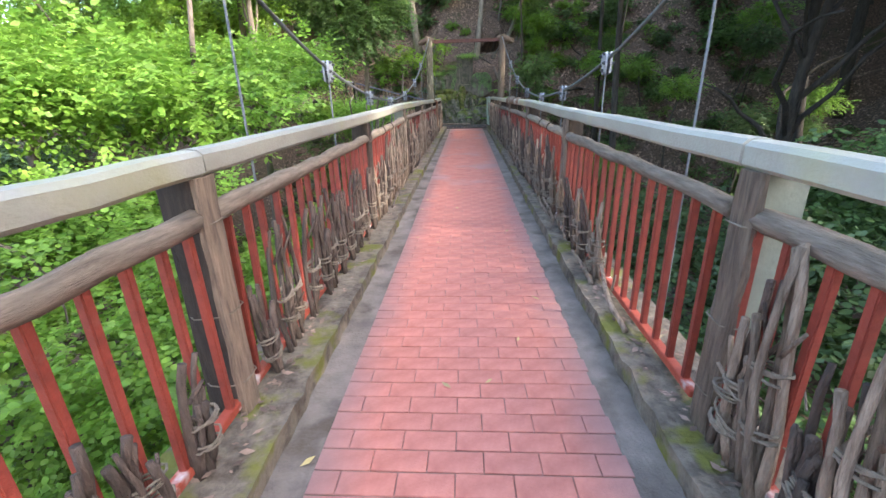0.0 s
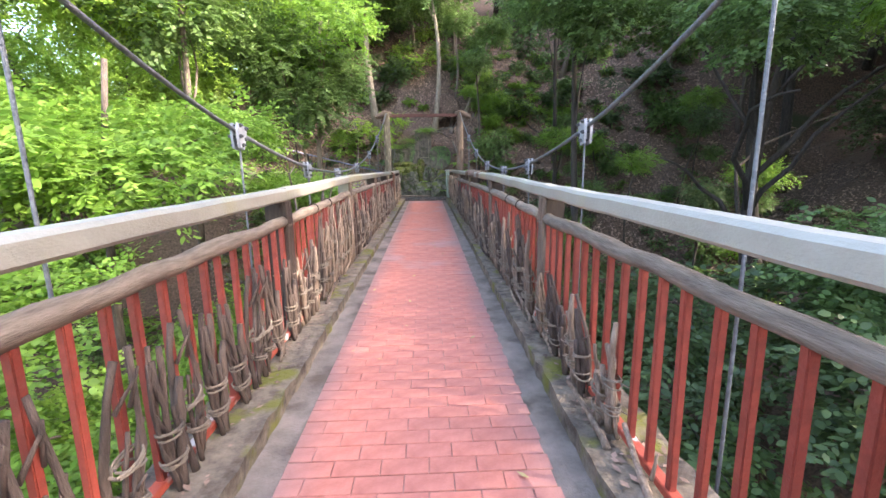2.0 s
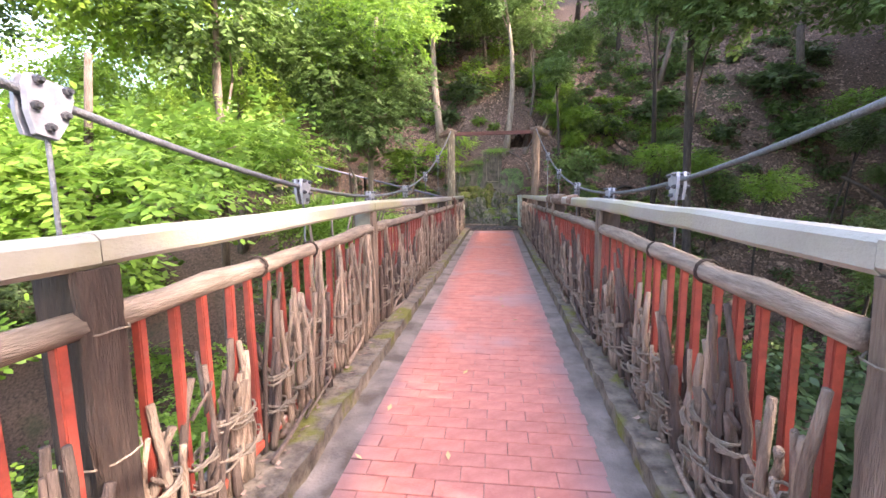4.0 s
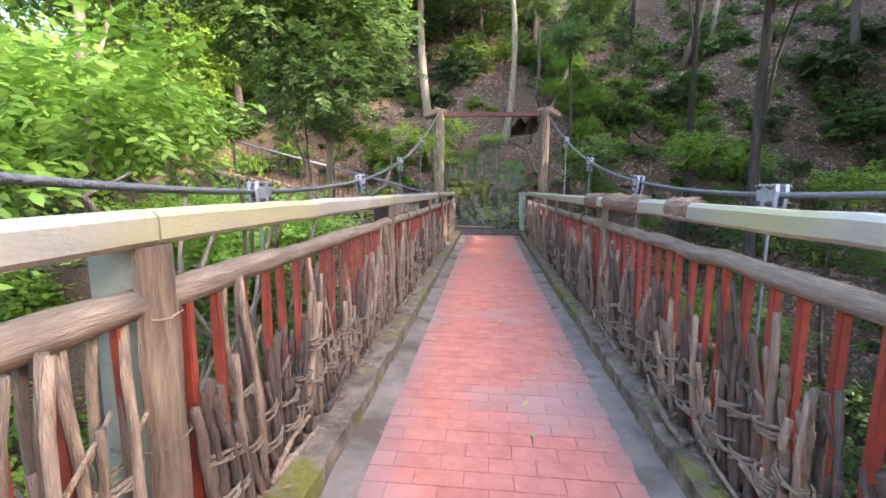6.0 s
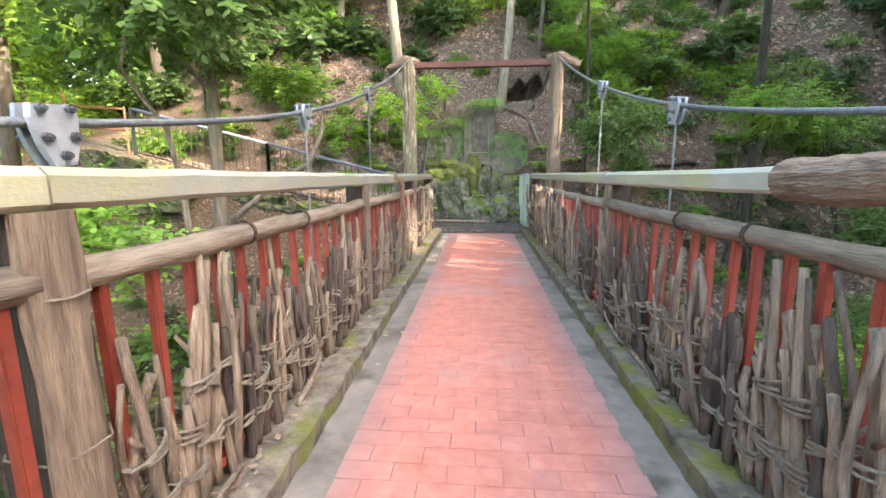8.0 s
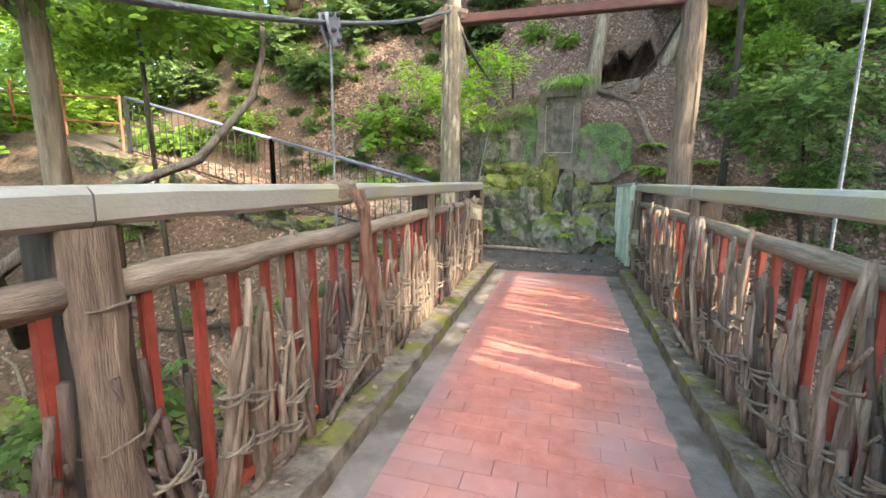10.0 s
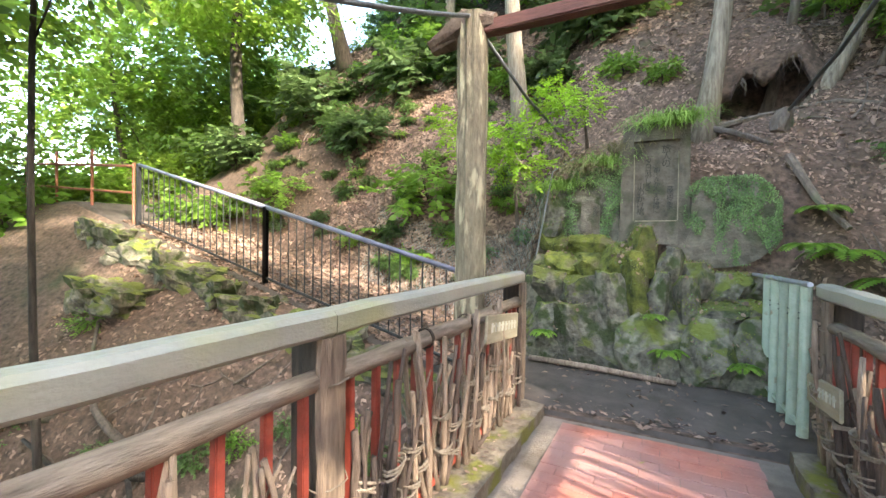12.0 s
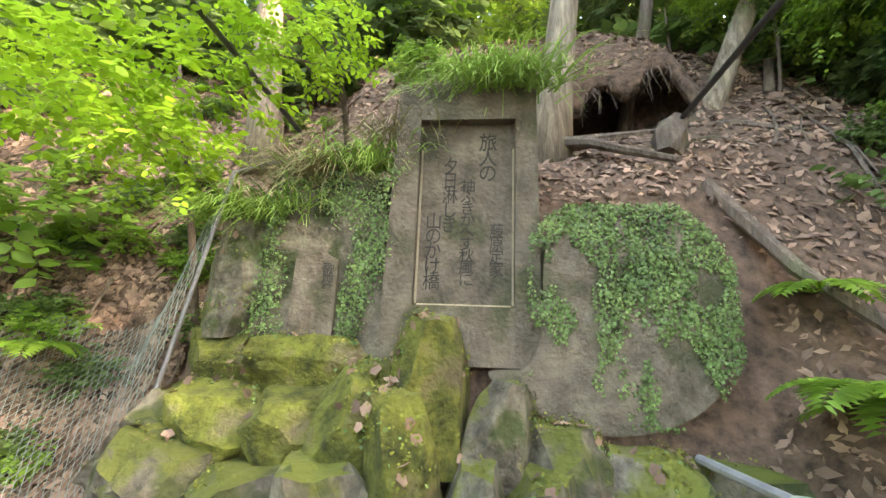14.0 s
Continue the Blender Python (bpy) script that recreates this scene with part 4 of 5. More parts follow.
HILL_TREES = [(-13.5, 17.0, "yellow"), (-19.0, 26.0, "yellow"), (-21.0, 10.0, "yellow"), (-12.0, 23.0, "yellow"), (-26.0, 28.0, "high"), (-4.4, 23.0, "mid"), (-6.8, 22.4, "high"), (-9.0, 21.2, "yellow"), (-12.5, 20.6, "yellow"), (8.4, 24.4, "thin"), (11.6, 21.6, "thin"),
              (-0.4, 25.4, "high"), (-3.4, 27.0, "highdark"), (2.0, 27.2, "highdark"), (6.4, 27.6, "highdark"), (-7.2, 27.2, "high"),
              (-11.6, 25.8, "yellow"), (11.4, 27.4, "highdark"), (-15.2, 12.0, "highdark"), (-14.0, 5.0, "high"),
              (16.5, 22.6, "highdark"), (12.6, 23.8, "highdark"), (13.8, 19.8, "highdark"), (19.5, 25.5, "highdark"), (21.5, 31.5, "highdark"), (13.0, 30.5, "highdark"), (25.0, 26.0, "highdark"), (0.6, 31.0, "highdark"), (-5.4, 31.6, "high"), (5.0, 32.0, "highdark"), (-11.0, 31.4, "high"),
              (10.4, 32.2, "highdark"), (16.0, 29.6, "highdark"), (-17.0, 30.0, "high"), (-2.6, 35.4, "highdark"), (3.2, 36.6, "highdark"), (9.0, 37.0, "highdark"), (-9.4, 36.4, "high"), (-16.0, 37.0, "high"), (15.6, 36.6, "highdark")]
for j, (x, y, kind) in enumerate(HILL_TREES):
    rg = random.Random(800 + j)
    z = hill(x, y)
    h = z + rg.uniform(5.5, 8.5)
    lift = 0
    if x < -11:
        h -= 2.6
    if kind == "mid":
        kind = "high"
    if kind == "thin" or (x > 3 and kind == "highdark" and y < 34):
        kind, lift = "high", 3.2
        h += lift
    cs = [cr(kind, x + rg.uniform(-1.6, 1.6), y + rg.uniform(-1.4, 1.2), h - q * 1.5 + rg.uniform(-0.5, 0.5), rg.uniform(0.75, 1.05) * (0.75 if lift else 1), q % 2) for q in range(3 if not lift else 1)]
    word = {"yellow": "tall tree with a thin sunlit yellow-green crown", "high": "woodland tree with a mid-green crown on the slope", "highdark": "shaded woodland tree with a dark crown on the slope"}[kind]
    tree((x, y), (x + rg.uniform(-0.8, 0.8), y + rg.uniform(-0.8, 0.5), h), rg.uniform(0.09, 0.17), cs, rg.choice((BARK, DARKBARK, PALEBARK)), word, 810 + j)

# shrubs over the slopes
SHRUB = {}
for k, (mat, size) in enumerate(((LEAFMID, 0.11), (LEAFDARK, 0.12), (LEAF, 0.1))):
    SHRUB[k] = leaf_mesh("leaves", mat, 90 + k, 150, 9, (0.6, 0.6, 0.42), 0.32, size, shell=0.25, narrow=0.3)


def shrub(x, y, k, sc, lift=0.25):
    z = hill(x, y)
    e = empty("shrub", (x, y, z))
    rg = random.Random(int(x * 91 + y * 57))
    bm = tube(bmesh.new(), [(0, 0, -0.1), (rg.uniform(-0.1, 0.1), rg.uniform(-0.1, 0.1), lift), (rg.uniform(-0.2, 0.2) * sc, rg.uniform(-0.2, 0.2) * sc, (lift + 0.3) * sc)], [0.016, 0.012, 0.005], 5)
    part("stem", bm, DARKBARK, e)
    ob = new("foliage", SHRUB[k])
    ob.parent = e
    ob.location, ob.scale, ob.rotation_euler = (0, 0, lift + 0.15 * sc), (sc, sc, sc), (0, 0, rg.uniform(0, 6.28))
    word = ("mid-green leafy shrub on the leaf-strewn slope", "dark glossy evergreen shrub on the slope", "low shrub with fresh bright green leaves")[k]
    return tagged(e, word, "shrub", "undergrowth on the slopes")


THICKET = []
rg = random.Random(5)
for j in range(120):
    x, y = rg.uniform(-9, 13), rg.uniform(20.4, 32)
    if -1.3 < x < 2.6 and y < 22.8:
        continue
    spec = (x, y, rg.choice((0, 0, 1)) if x > 2 else rg.choice((0, 1, 1, 2)), rg.uniform(0.3, 1.5) ** 1.3, rg.uniform(0.05, 0.4))
    if y > 24:
        THICKET.append(spec)
    else:
        shrub(*spec)
for j in range(90):
    x, y = rg.uniform(-9, 10), rg.uniform(-1, 15.5)
    if abs(x) < 1.9:
        continue
    spec = (x, y, rg.choice((0, 2, 2)) if x < 0 else rg.choice((0, 1, 1)), rg.uniform(0.8, 1.5), 0.3)
    if abs(x) > 4.5:
        THICKET.append(spec)
    else:
        shrub(*spec)
for j in range(70):
    x, y = rg.uniform(-8, -1.6), rg.uniform(20.1, 23.8)
    shrub(x, y, rg.choice((0, 0, 1, 2, 2)), rg.uniform(0.15, 0.4), 0.05)
# shrubs right of the hollow; brighter leaf tone makes up for missing light
for x, y, k, sc in ((3.0, 20.7, 2, 0.6), (3.2, 21.3, 0, 0.9), (3.9, 20.6, 2, 0.8), (2.9, 22.2, 0, 1.0), (4.6, 21.6, 2, 0.9), (3.6, 19.8, 2, 0.6)):
    shrub(x, y, k, sc, 0.3)
for j in range(34):
    x, y = rg.uniform(2.6, 7), rg.uniform(19.4, 23.9)
    shrub(x, y, rg.choice((0, 2, 2)), rg.uniform(0.25, 0.6), 0.06)
for j in range(44):
    x, y = rg.uniform(-8.5, -2.2), rg.uniform(20.05, 22.0)
    shrub(x, y, rg.choice((0, 0, 1, 2)), rg.uniform(0.18, 0.42), 0.05)
for j in range(40):
    x, y = rg.uniform(2.4, 7.5), rg.uniform(19.7, 24.9)
    shrub(x, y, rg.choice((0, 2, 2)), rg.uniform(0.2, 0.5), 0.05)
for x, y, k, sc in ((-3.7, 22.6, 1, 1.3), (-5.0, 22.2, 1, 1.5), (-7.0, 21.6, 1, 1.5), (-2.8, 22.4, 2, 0.7), (-6.0, 21.4, 0, 0.8), (-0.6, 21.8, 2, 0.5), (0.0, 21.6, 2, 0.4), (-2.4, 16.2, 2, 0.5), (-2.8, 14.6, 2, 0.5), (-2.2, 13.2, 2, 0.6), (-6.8, 20.4, 2, 1.0), (-8.0, 19.6, 2, 1.2)):
    shrub(x, y, k, sc, 0.15)


def thicket(k, mat, specs):
    """Low undergrowth that grows together: every second leaf of the shrub, over and over."""
    me = SHRUB[k]
    co = np.empty(len(me.vertices) * 3)
    me.vertices.foreach_get("co", co)
    leaves = co.reshape(-1, me.polygons[0].loop_total, 3)[::2]
    out = []
    for x, y, _, sc, lift in specs:
        a = rg.uniform(0, 6.28)
        c, d = math.cos(a), math.sin(a)
        turned = leaves @ np.array([[c, d, 0], [-d, c, 0], [0, 0, 1]])
        out.append(turned * sc + np.array([x, y, hill(x, y) + lift + 0.15 * sc]))
    out = np.concatenate(out)
    return tagged(new("undergrowth", quads_mesh("undergrowth", out, mat, out.shape[1])), "low tangled green undergrowth spreading over the slope", "undergrowth", kind="stuff")


rg = random.Random(66)
for j in range(330):
    x, y = rg.uniform(2.4, 13), rg.uniform(9.5, 27)
    THICKET.append((x, y, rg.choice((0, 0, 1, 1, 2)), rg.uniform(0.15, 0.75), 0.03))
for j in range(55):
    x, y = rg.uniform(-6.5, -1.9), rg.uniform(13.2, 17.5)
    THICKET.append((x, y, rg.choice((0, 1, 2)), rg.uniform(0.12, 0.4), 0.02))
for j in range(26):
    x, y = rg.uniform(-17, -9.5), rg.uniform(13.5, 21.5)
    THICKET.append((x, y, rg.choice((0, 2, 2)), rg.uniform(1.2, 2.2), 0.4))
for k, mat in enumerate((LEAFMID, LEAFDARK, LEAF)):
    thicket(k, mat, [q for q in THICKET if q[2] == k])

# thin saplings on the shaded slope
for j in range(13):
    x, y = 3.2 + 0.62 * j + rg.uniform(-0.4, 0.4), rg.uniform(13.0, 19.5)
    z = hill(x, y)
    h = rg.uniform(2.4, 4.6)
    tx, ty = x + rg.uniform(-0.7, 0.7), y + rg.uniform(-0.6, 0.4)
    tree((x, y), (tx, ty, z + h), rg.uniform(0.025, 0.05), [cr(rg.choice(("mid", "dark", "mid", "bright")), tx, ty, z + h, rg.uniform(0.35, 0.6), j % 2), cr("mid", tx + rg.uniform(-0.7, 0.7), ty - 0.3, z + h * 0.7, rg.uniform(0.25, 0.4))], DARKBARK, "thin dark sapling with sparse leaves on the shaded slope", 940 + j)


# ---- leaf litter ----
def litter(name, n, x0, x1, y0, y1, size, seed, keep=lambda x, y: True, height=hill):
    rg = np.random.default_rng(seed)
    out = []
    for x, y in zip(rg.uniform(x0, x1, n), rg.uniform(y0, y1, n)):
        if not keep(x, y):
            continue
        z = height(x, y)
        dx, dy = (height(x + 0.06, y) - z) / 0.06, (height(x, y + 0.06) - z) / 0.06
        if abs(dx) > 4 or abs(dy) > 4:
            continue
        nrm = Vector((-dx, -dy, 1)).normalized() + Vector(rg.normal(scale=0.35, size=3))
        nrm.normalize()
        a = nrm.cross(Vector(rg.normal(size=3))).normalized()
        b = nrm.cross(a)
        p = Vector((x, y, z + 0.012))
        s = size * rg.uniform(0.5, 1.3)
        out.append((p - a * s, p + b * s * 0.45 + nrm * s * 0.2, p + a * s, p - b * s * 0.45 + nrm * s * 0.2))
    return tagged(new(name, quads_mesh(name, np.array([[tuple(v) for v in q] for q in out]), DEADLEAF)), "scattered dry brown fallen leaves on the slope", "leaf litter", kind="stuff")


litter("leaf_litter", 34000, -7, 5, 13, 24.5, 0.038, 1)
litter("leaf_litter", 19000, -3.6, 3.8, 18.9, 22.4, 0.027, 9)
litter("leaf_litter", 34000, 2, 16, 10.5, 30, 0.055, 5)
litter("leaf_litter", 15000, -9, 5, 21.5, 31, 0.06, 6)
litter("leaf_litter", 12000, -5.5, -1.3, 19.9, 22.2, 0.05, 31)
litter("leaf_litter", 15000, 2.2, 13, 11, 28, 0.085, 41)
litter("path_leaves", 8000, -8, -1.4, 18.2, 19.85, 0.042, 2, height=lambda x, y: path_z(x) + 0.03)
litter("path_leaves", 90, -1.2, 1.0, 18.2, 19.35, 0.035, 4, height=lambda x, y: path_z(x) + 0.03)


rg = random.Random(303)
bm = bmesh.new()
for k in range(420):
    x, y = (rg.uniform(1.7, 9), rg.uniform(18.6, 25)) if k < 260 else (rg.uniform(-7, -1.5), rg.uniform(19.9, 23.5)) if k < 340 else (rg.uniform(-5, -1.9), rg.uniform(13.2, 17.4))
    a, l = rg.uniform(0, 6.28), rg.uniform(0.15, 0.8)
    pts = []
    for q in range(4):
        px, py = x + math.cos(a + 0.12 * q) * l * q / 3, y + math.sin(a + 0.12 * q) * l * q / 3
        pts.append((px, py, hill(px, py) + 0.02 + rg.uniform(0, 0.04)))
    r = rg.uniform(0.004, 0.014)
    tube(bm, pts, [r, r * 0.85, r * 0.7, r * 0.4], 5)
tagged(part("twig_litter", bm, BARK), "dead twigs and fallen sticks over the leaf litter", "twigs", kind="stuff")


# ---- the path and its fence ----
bm = bmesh.new()
xs = np.linspace(-14, 2.2, 66)
rows = []
for x in xs:
    z = path_z(x) + 0.03
    far = 19.45 if x > -1.4 else 19.9
    rows.append([bm.verts.new((x, 18.05 if x > -1.6 else 18.15, z - 0.25)), bm.verts.new((x, 18.07 if x > -1.6 else 18.17, z - (0.06 if -0.9 < x < 0.95 else 0))), bm.verts.new((x, 18.7, z + 0.01)), bm.verts.new((x, far, z))])
for r0, r1 in zip(rows, rows[1:]):
    for k in range(3):
        bm.faces.new((r0[k], r1[k], r1[k + 1], r0[k + 1]))
bmesh.ops.recalc_face_normals(bm, faces=bm.faces)
tagged(part("path", bm, ASPHALT, smooth=True), "dark worn asphalt hillside path strewn with leaves", "path", kind="structure")

FENCE = [-1.62, -4.6, -7.65]


def fence_panel(x0, x1):
    e = empty("metal_fence", (0, 0, 0))
    y = 18.3
    for x in (x0, x1):
        part("post", box(bmesh.new(), (x, y, path_z(x) + 0.5), (0.06, 0.06, 1.12), bevel=0.006), BLACK, e)
    za, zb = path_z(x0), path_z(x1)
    part("top_rail", tube(bmesh.new(), [(x0, y, za + 1.05), (x1, y, zb + 1.05)], 0.028, 8), SHEENRAIL, e, "black top rail, its blue-grey sheen put into the colour", smooth=True)
    part("bottom_rail", tube(bmesh.new(), [(x0, y, za + 0.12), (x1, y, zb + 0.12)], 0.018, 6), BLACK, e)
    n = 21
    for k in range(1, n):
        x = x0 + (x1 - x0) * k / n
        part("bar", tube(bmesh.new(), [(x, y, path_z(x) + 0.12), (x, y, path_z(x) + 1.04)], 0.0085, 6), BLACK, e)
    return tagged(e, "black metal railing fence along the sloping path", "fence", "fence panels along the path")


for x0, x1 in zip(FENCE, FENCE[1:]):
    fence_panel(x0, x1)
e = empty("red_rail_fence", (0, 0, 0))
for x in (-7.8, -9.2, -10.6, -12.0):
    part("post", tube(bmesh.new(), [(x, 18.3, path_z(x) - 0.1), (x, 18.3, path_z(x) + 1.05)], 0.025, 7), OLDRED, e)
for u in (0.55, 1.0):
    part("rail", tube(bmesh.new(), [(-7.8, 18.3, path_z(-7.8) + u), (-13, 18.3, path_z(-13) + u)], 0.022, 7), OLDRED, e)
tagged(e, "old rusty red pipe fence further along the path", "fence")

# retaining edge of the path and the dark gap under it
rg = random.Random(21)


def rock(name, at, size, seed, mat, label, cat="rock", group="", parent=None, rough=0.22, cuts=2, blocky=0.5):
    """An uneven boulder: a subdivided cube drawn part-way to a ball, broken by noise."""
    bm = bmesh.new()
    bmesh.ops.create_cube(bm, size=2)
    bmesh.ops.subdivide_edges(bm, edges=bm.edges, cuts=cuts + 1, use_grid_fill=True)
    off = Vector((seed * 3.7, seed * 1.3, seed * 2.1))
    for v in bm.verts:
        ball = v.co.normalized() * 1.25
        c = v.co.lerp(ball, 1 - blocky)
        c *= 1 + rough * noise.noise(c * 1.3 + off) * 1.6 + rough * 0.6 * noise.noise(c * 3.1 + off) + rough * 0.35 * noise.noise(c * 7.3 + off) - rough * 0.5 * max(0, 0.2 - abs(noise.noise(c * 2.2 - off))) * 3
        v.co = Vector((c.x * size[0], c.y * size[1], c.z * size[2]))
    ob = part(name, bm, mat, parent)
    ob.location = at
    ob.rotation_euler = (0, 0, 0) if parent else (rg.uniform(-0.1, 0.1), rg.uniform(-0.1, 0.1), rg.uniform(-0.3, 0.3))
    if not parent:
        tagged(ob, label, cat, group)
    return ob


for k in range(11):
    x = -1.9 - k * 0.62
    rock("edge_stone", (x, 17.93, path_z(x) - 0.22), (0.36, 0.2, 0.2), k + 1, ROCK, "mossy stone holding the edge of the path", "stone", "edge stones of the path", rough=0.34, cuts=6, blocky=0.75)
for k in range(26):
    x, y = -1.7 - rg.random() * 5, rg.uniform(13.4, 17.5)
    rock("boulder", (x, y, hill(x, y)), (rg.uniform(0.12, 0.4),) * 2 + (rg.uniform(0.1, 0.26),), k + 40, ROCK, "grey mossy boulder on the bank below the path", "rock", "boulders on the bank", rough=0.34, cuts=6, blocky=0.75)

# ---- the mossy rock outcrop and the carved stone ----
def crag(name, at, size, seed, mat, parent):
    """A split block of rock: a box broken by random flat cuts, then roughened."""
    rg = random.Random(seed * 17 + 3)
    bm = bmesh.new()
    bmesh.ops.create_cube(bm, size=2)
    for k in range(9):
        nrm = Vector((rg.uniform(-1, 1), rg.uniform(-1.2, 0.4), rg.uniform(-0.7, 1))).normalized()
        reach = rg.uniform(0.86, 1.15)
        cut = bmesh.ops.bisect_plane(bm, geom=bm.verts[:] + bm.edges[:] + bm.faces[:], plane_co=nrm * reach, plane_no=nrm, clear_outer=True)
        edges = [e for e in cut["geom_cut"] if isinstance(e, bmesh.types.BMEdge)]
        if edges:
            bmesh.ops.contextual_create(bm, geom=edges)
    bmesh.ops.triangulate(bm, faces=bm.faces)
    for k in range(4):
        long = [e for e in bm.edges if e.calc_length() > 0.34]
        if not long:
            break
        bmesh.ops.subdivide_edges(bm, edges=long, cuts=1)
        bmesh.ops.triangulate(bm, faces=[f for f in bm.faces if len(f.verts) > 3])
    off = Vector((seed * 3.7, seed * 1.3, seed * 2.1))
    bmesh.ops.recalc_face_normals(bm, faces=bm.faces)
    for v in bm.verts:
        c = v.co
        d = 0.06 * noise.noise(c * 1.6 + off) + 0.045 * noise.noise(c * 4.1 + off) - 0.12 * max(0.0, 0.1 - abs(noise.noise(c * 1.9 - off))) * 4
        c = c * (1 + d)
        v.co = Vector((c.x * size[0], c.y * size[1], c.z * size[2]))
    ob = part(name, bm, mat, parent)
    ob.location = at
    return ob



outcrop = empty("rock_outcrop", (-0.06, 19.53, 0.2))
rg = random.Random(4)
# foot of the crag, its face, the ledges and the mossy shelf behind: place and half size
BLOCKS = [(-1.12, 0.2, 0.3, 0.3, 0.3, 0.42), (-0.62, 0.08, 0.32, 0.36, 0.32, 0.44), (-0.02, 0.0, 0.28, 0.34, 0.32, 0.46), (0.52, -0.04, 0.3, 0.36, 0.3, 0.42), (0.98, 0.02, 0.28, 0.26, 0.3, 0.44),
          (-1.08, 0.22, 0.92, 0.26, 0.24, 0.22), (-0.74, 0.12, 0.86, 0.24, 0.26, 0.2), (-0.4, 0.08, 0.78, 0.19, 0.26, 0.34), (-0.14, 0.12, 0.95, 0.13, 0.26, 0.42), (0.1, 0.1, 0.84, 0.13, 0.24, 0.3), (0.33, 0.14, 0.86, 0.14, 0.22, 0.24),
          (0.66, 0.12, 0.72, 0.24, 0.26, 0.13), (0.98, 0.14, 0.74, 0.2, 0.24, 0.14), (-0.1, 0.26, 1.36, 0.15, 0.24, 0.28), (-0.34, 0.26, 1.22, 0.17, 0.24, 0.22), (0.2, 0.26, 1.2, 0.11, 0.16, 0.2), (0.46, 0.3, 1.05, 0.16, 0.18, 0.19),
          (0.78, 0.32, 0.98, 0.2, 0.2, 0.17), (1.08, 0.34, 0.98, 0.18, 0.2, 0.16), (-0.64, 0.34, 1.16, 0.24, 0.24, 0.16), (-0.96, 0.38, 1.16, 0.24, 0.24, 0.16), (-1.28, 0.42, 1.05, 0.2, 0.26, 0.24), (-0.62, 0.56, 1.42, 0.34, 0.2, 0.16), (-1.05, 0.6, 1.42, 0.3, 0.22, 0.18),
          (-1.15, 0.66, 1.85, 0.24, 0.2, 0.34), (-1.34, 0.3, 0.62, 0.16, 0.26, 0.4)]
SHELF = (8, 13, 14, 19, 20, 22, 23)
for k, (x, y, z, a, b, c) in enumerate(BLOCKS):
    ob = crag("block", (x, y, z), (a, b, c), k + 7, MOSSROCK if k in SHELF else ROCK, outcrop)
    lean = 0.28 if k in (19, 20, 22, 23) else 0
    ob.rotation_euler = (lean + rg.uniform(-0.08, 0.1), rg.uniform(-0.12, 0.12), rg.uniform(-0.3, 0.3))
tagged(outcrop, "cracked grey rock outcrop patched with bright moss", "rock")

ROCK_BLOCKS = [(ob.data, ob.rotation_euler.to_matrix(), ob.location + outcrop.location) for ob in outcrop.children]


def on_outcrop(rg):
    """A point on an upward or outward face of the rock blocks."""
    while True:
        data, turn, at = ROCK_BLOCKS[int(rg.integers(len(ROCK_BLOCKS)))]
        f = data.polygons[int(rg.integers(len(data.polygons)))]
        nrm = turn @ f.normal
        p = turn @ f.center + at
        if nrm.y < 0.1 and nrm.z > -0.3 and nrm.z * 0.5 + 1.6 * noise.noise(p * 4.5) > rg.uniform(0.25, 0.75):
            p = p + Vector(rg.normal(scale=0.012, size=3))
            return p, nrm


STONE_AT, STONE_SCALE = Vector((-0.06, 19.97, 1.19)), 1.07
stele = empty("carved_stone", STONE_AT)
stele.scale = (STONE_SCALE,) * 3


def on_stone(x, y, z):
    return tuple(STONE_AT + Vector((x, y, z)) * STONE_SCALE)



def plate(name, outline, y0, y1, mat, parent, label=""):
    bm = bmesh.new()
    a = [bm.verts.new((x, y0, z)) for x, z in outline]
    b = [bm.verts.new((x, y1, z)) for x, z in outline]
    bm.faces.new(a), bm.faces.new(b[::-1])
    n = len(outline)
    for k in range(n):
        bm.faces.new((a[k], a[(k + 1) % n], b[(k + 1) % n], b[k]))
    bmesh.ops.recalc_face_normals(bm, faces=bm.faces)
    return part(name, bm, mat, parent, label)


# frame round a recessed panel, in four butted pieces
X0, X1, Z0, Z1 = -0.2, 0.245, 0.67, 1.55
plate("frame_side", [(-0.34, 0.42), (X0, 0.42), (X0, 1.74), (-0.31, 1.74)], -0.02, 0.3, STONE, stele)
plate("frame_side", [(X1, 0.42), (0.36, 0.42), (0.34, 1.7), (X1, 1.72)], -0.02, 0.3, STONE, stele)
plate("frame_top", [(X0, Z1), (X1, Z1), (X1, 1.72), (0.0, 1.78), (X0, 1.74)], -0.02, 0.3, STONE, stele)
plate("frame_bottom", [(X0, 0.42), (X1, 0.42), (X1, Z0), (X0, Z0)], -0.02, 0.3, STONE, stele)
plate("panel", [(X0, Z0), (X1, Z0), (X1, Z1), (X0, Z1)], 0.035, 0.3, STONE, stele, "smooth recessed panel with brushed writing")
bulge = [(0.36, 1.08), (0.62, 1.13), (0.95, 1.08), (1.08, 0.93), (1.13, 0.72), (1.1, 0.48), (0.98, 0.3), (0.78, 0.2), (0.55, 0.18), (0.34, 0.24), (0.16, 0.36), (0.12, 0.415), (0.36, 0.415)]
for _ in range(3):   # round the outline off
    bulge = [(a[0] * w + b[0] * (1 - w), a[1] * w + b[1] * (1 - w)) for a, b in zip(bulge, bulge[1:] + bulge[:1]) for w in (0.75, 0.25)]
plate("rounded_slab", bulge, -0.05, 0.35, STONE, stele, "rounded stone half hidden by creeping ivy")
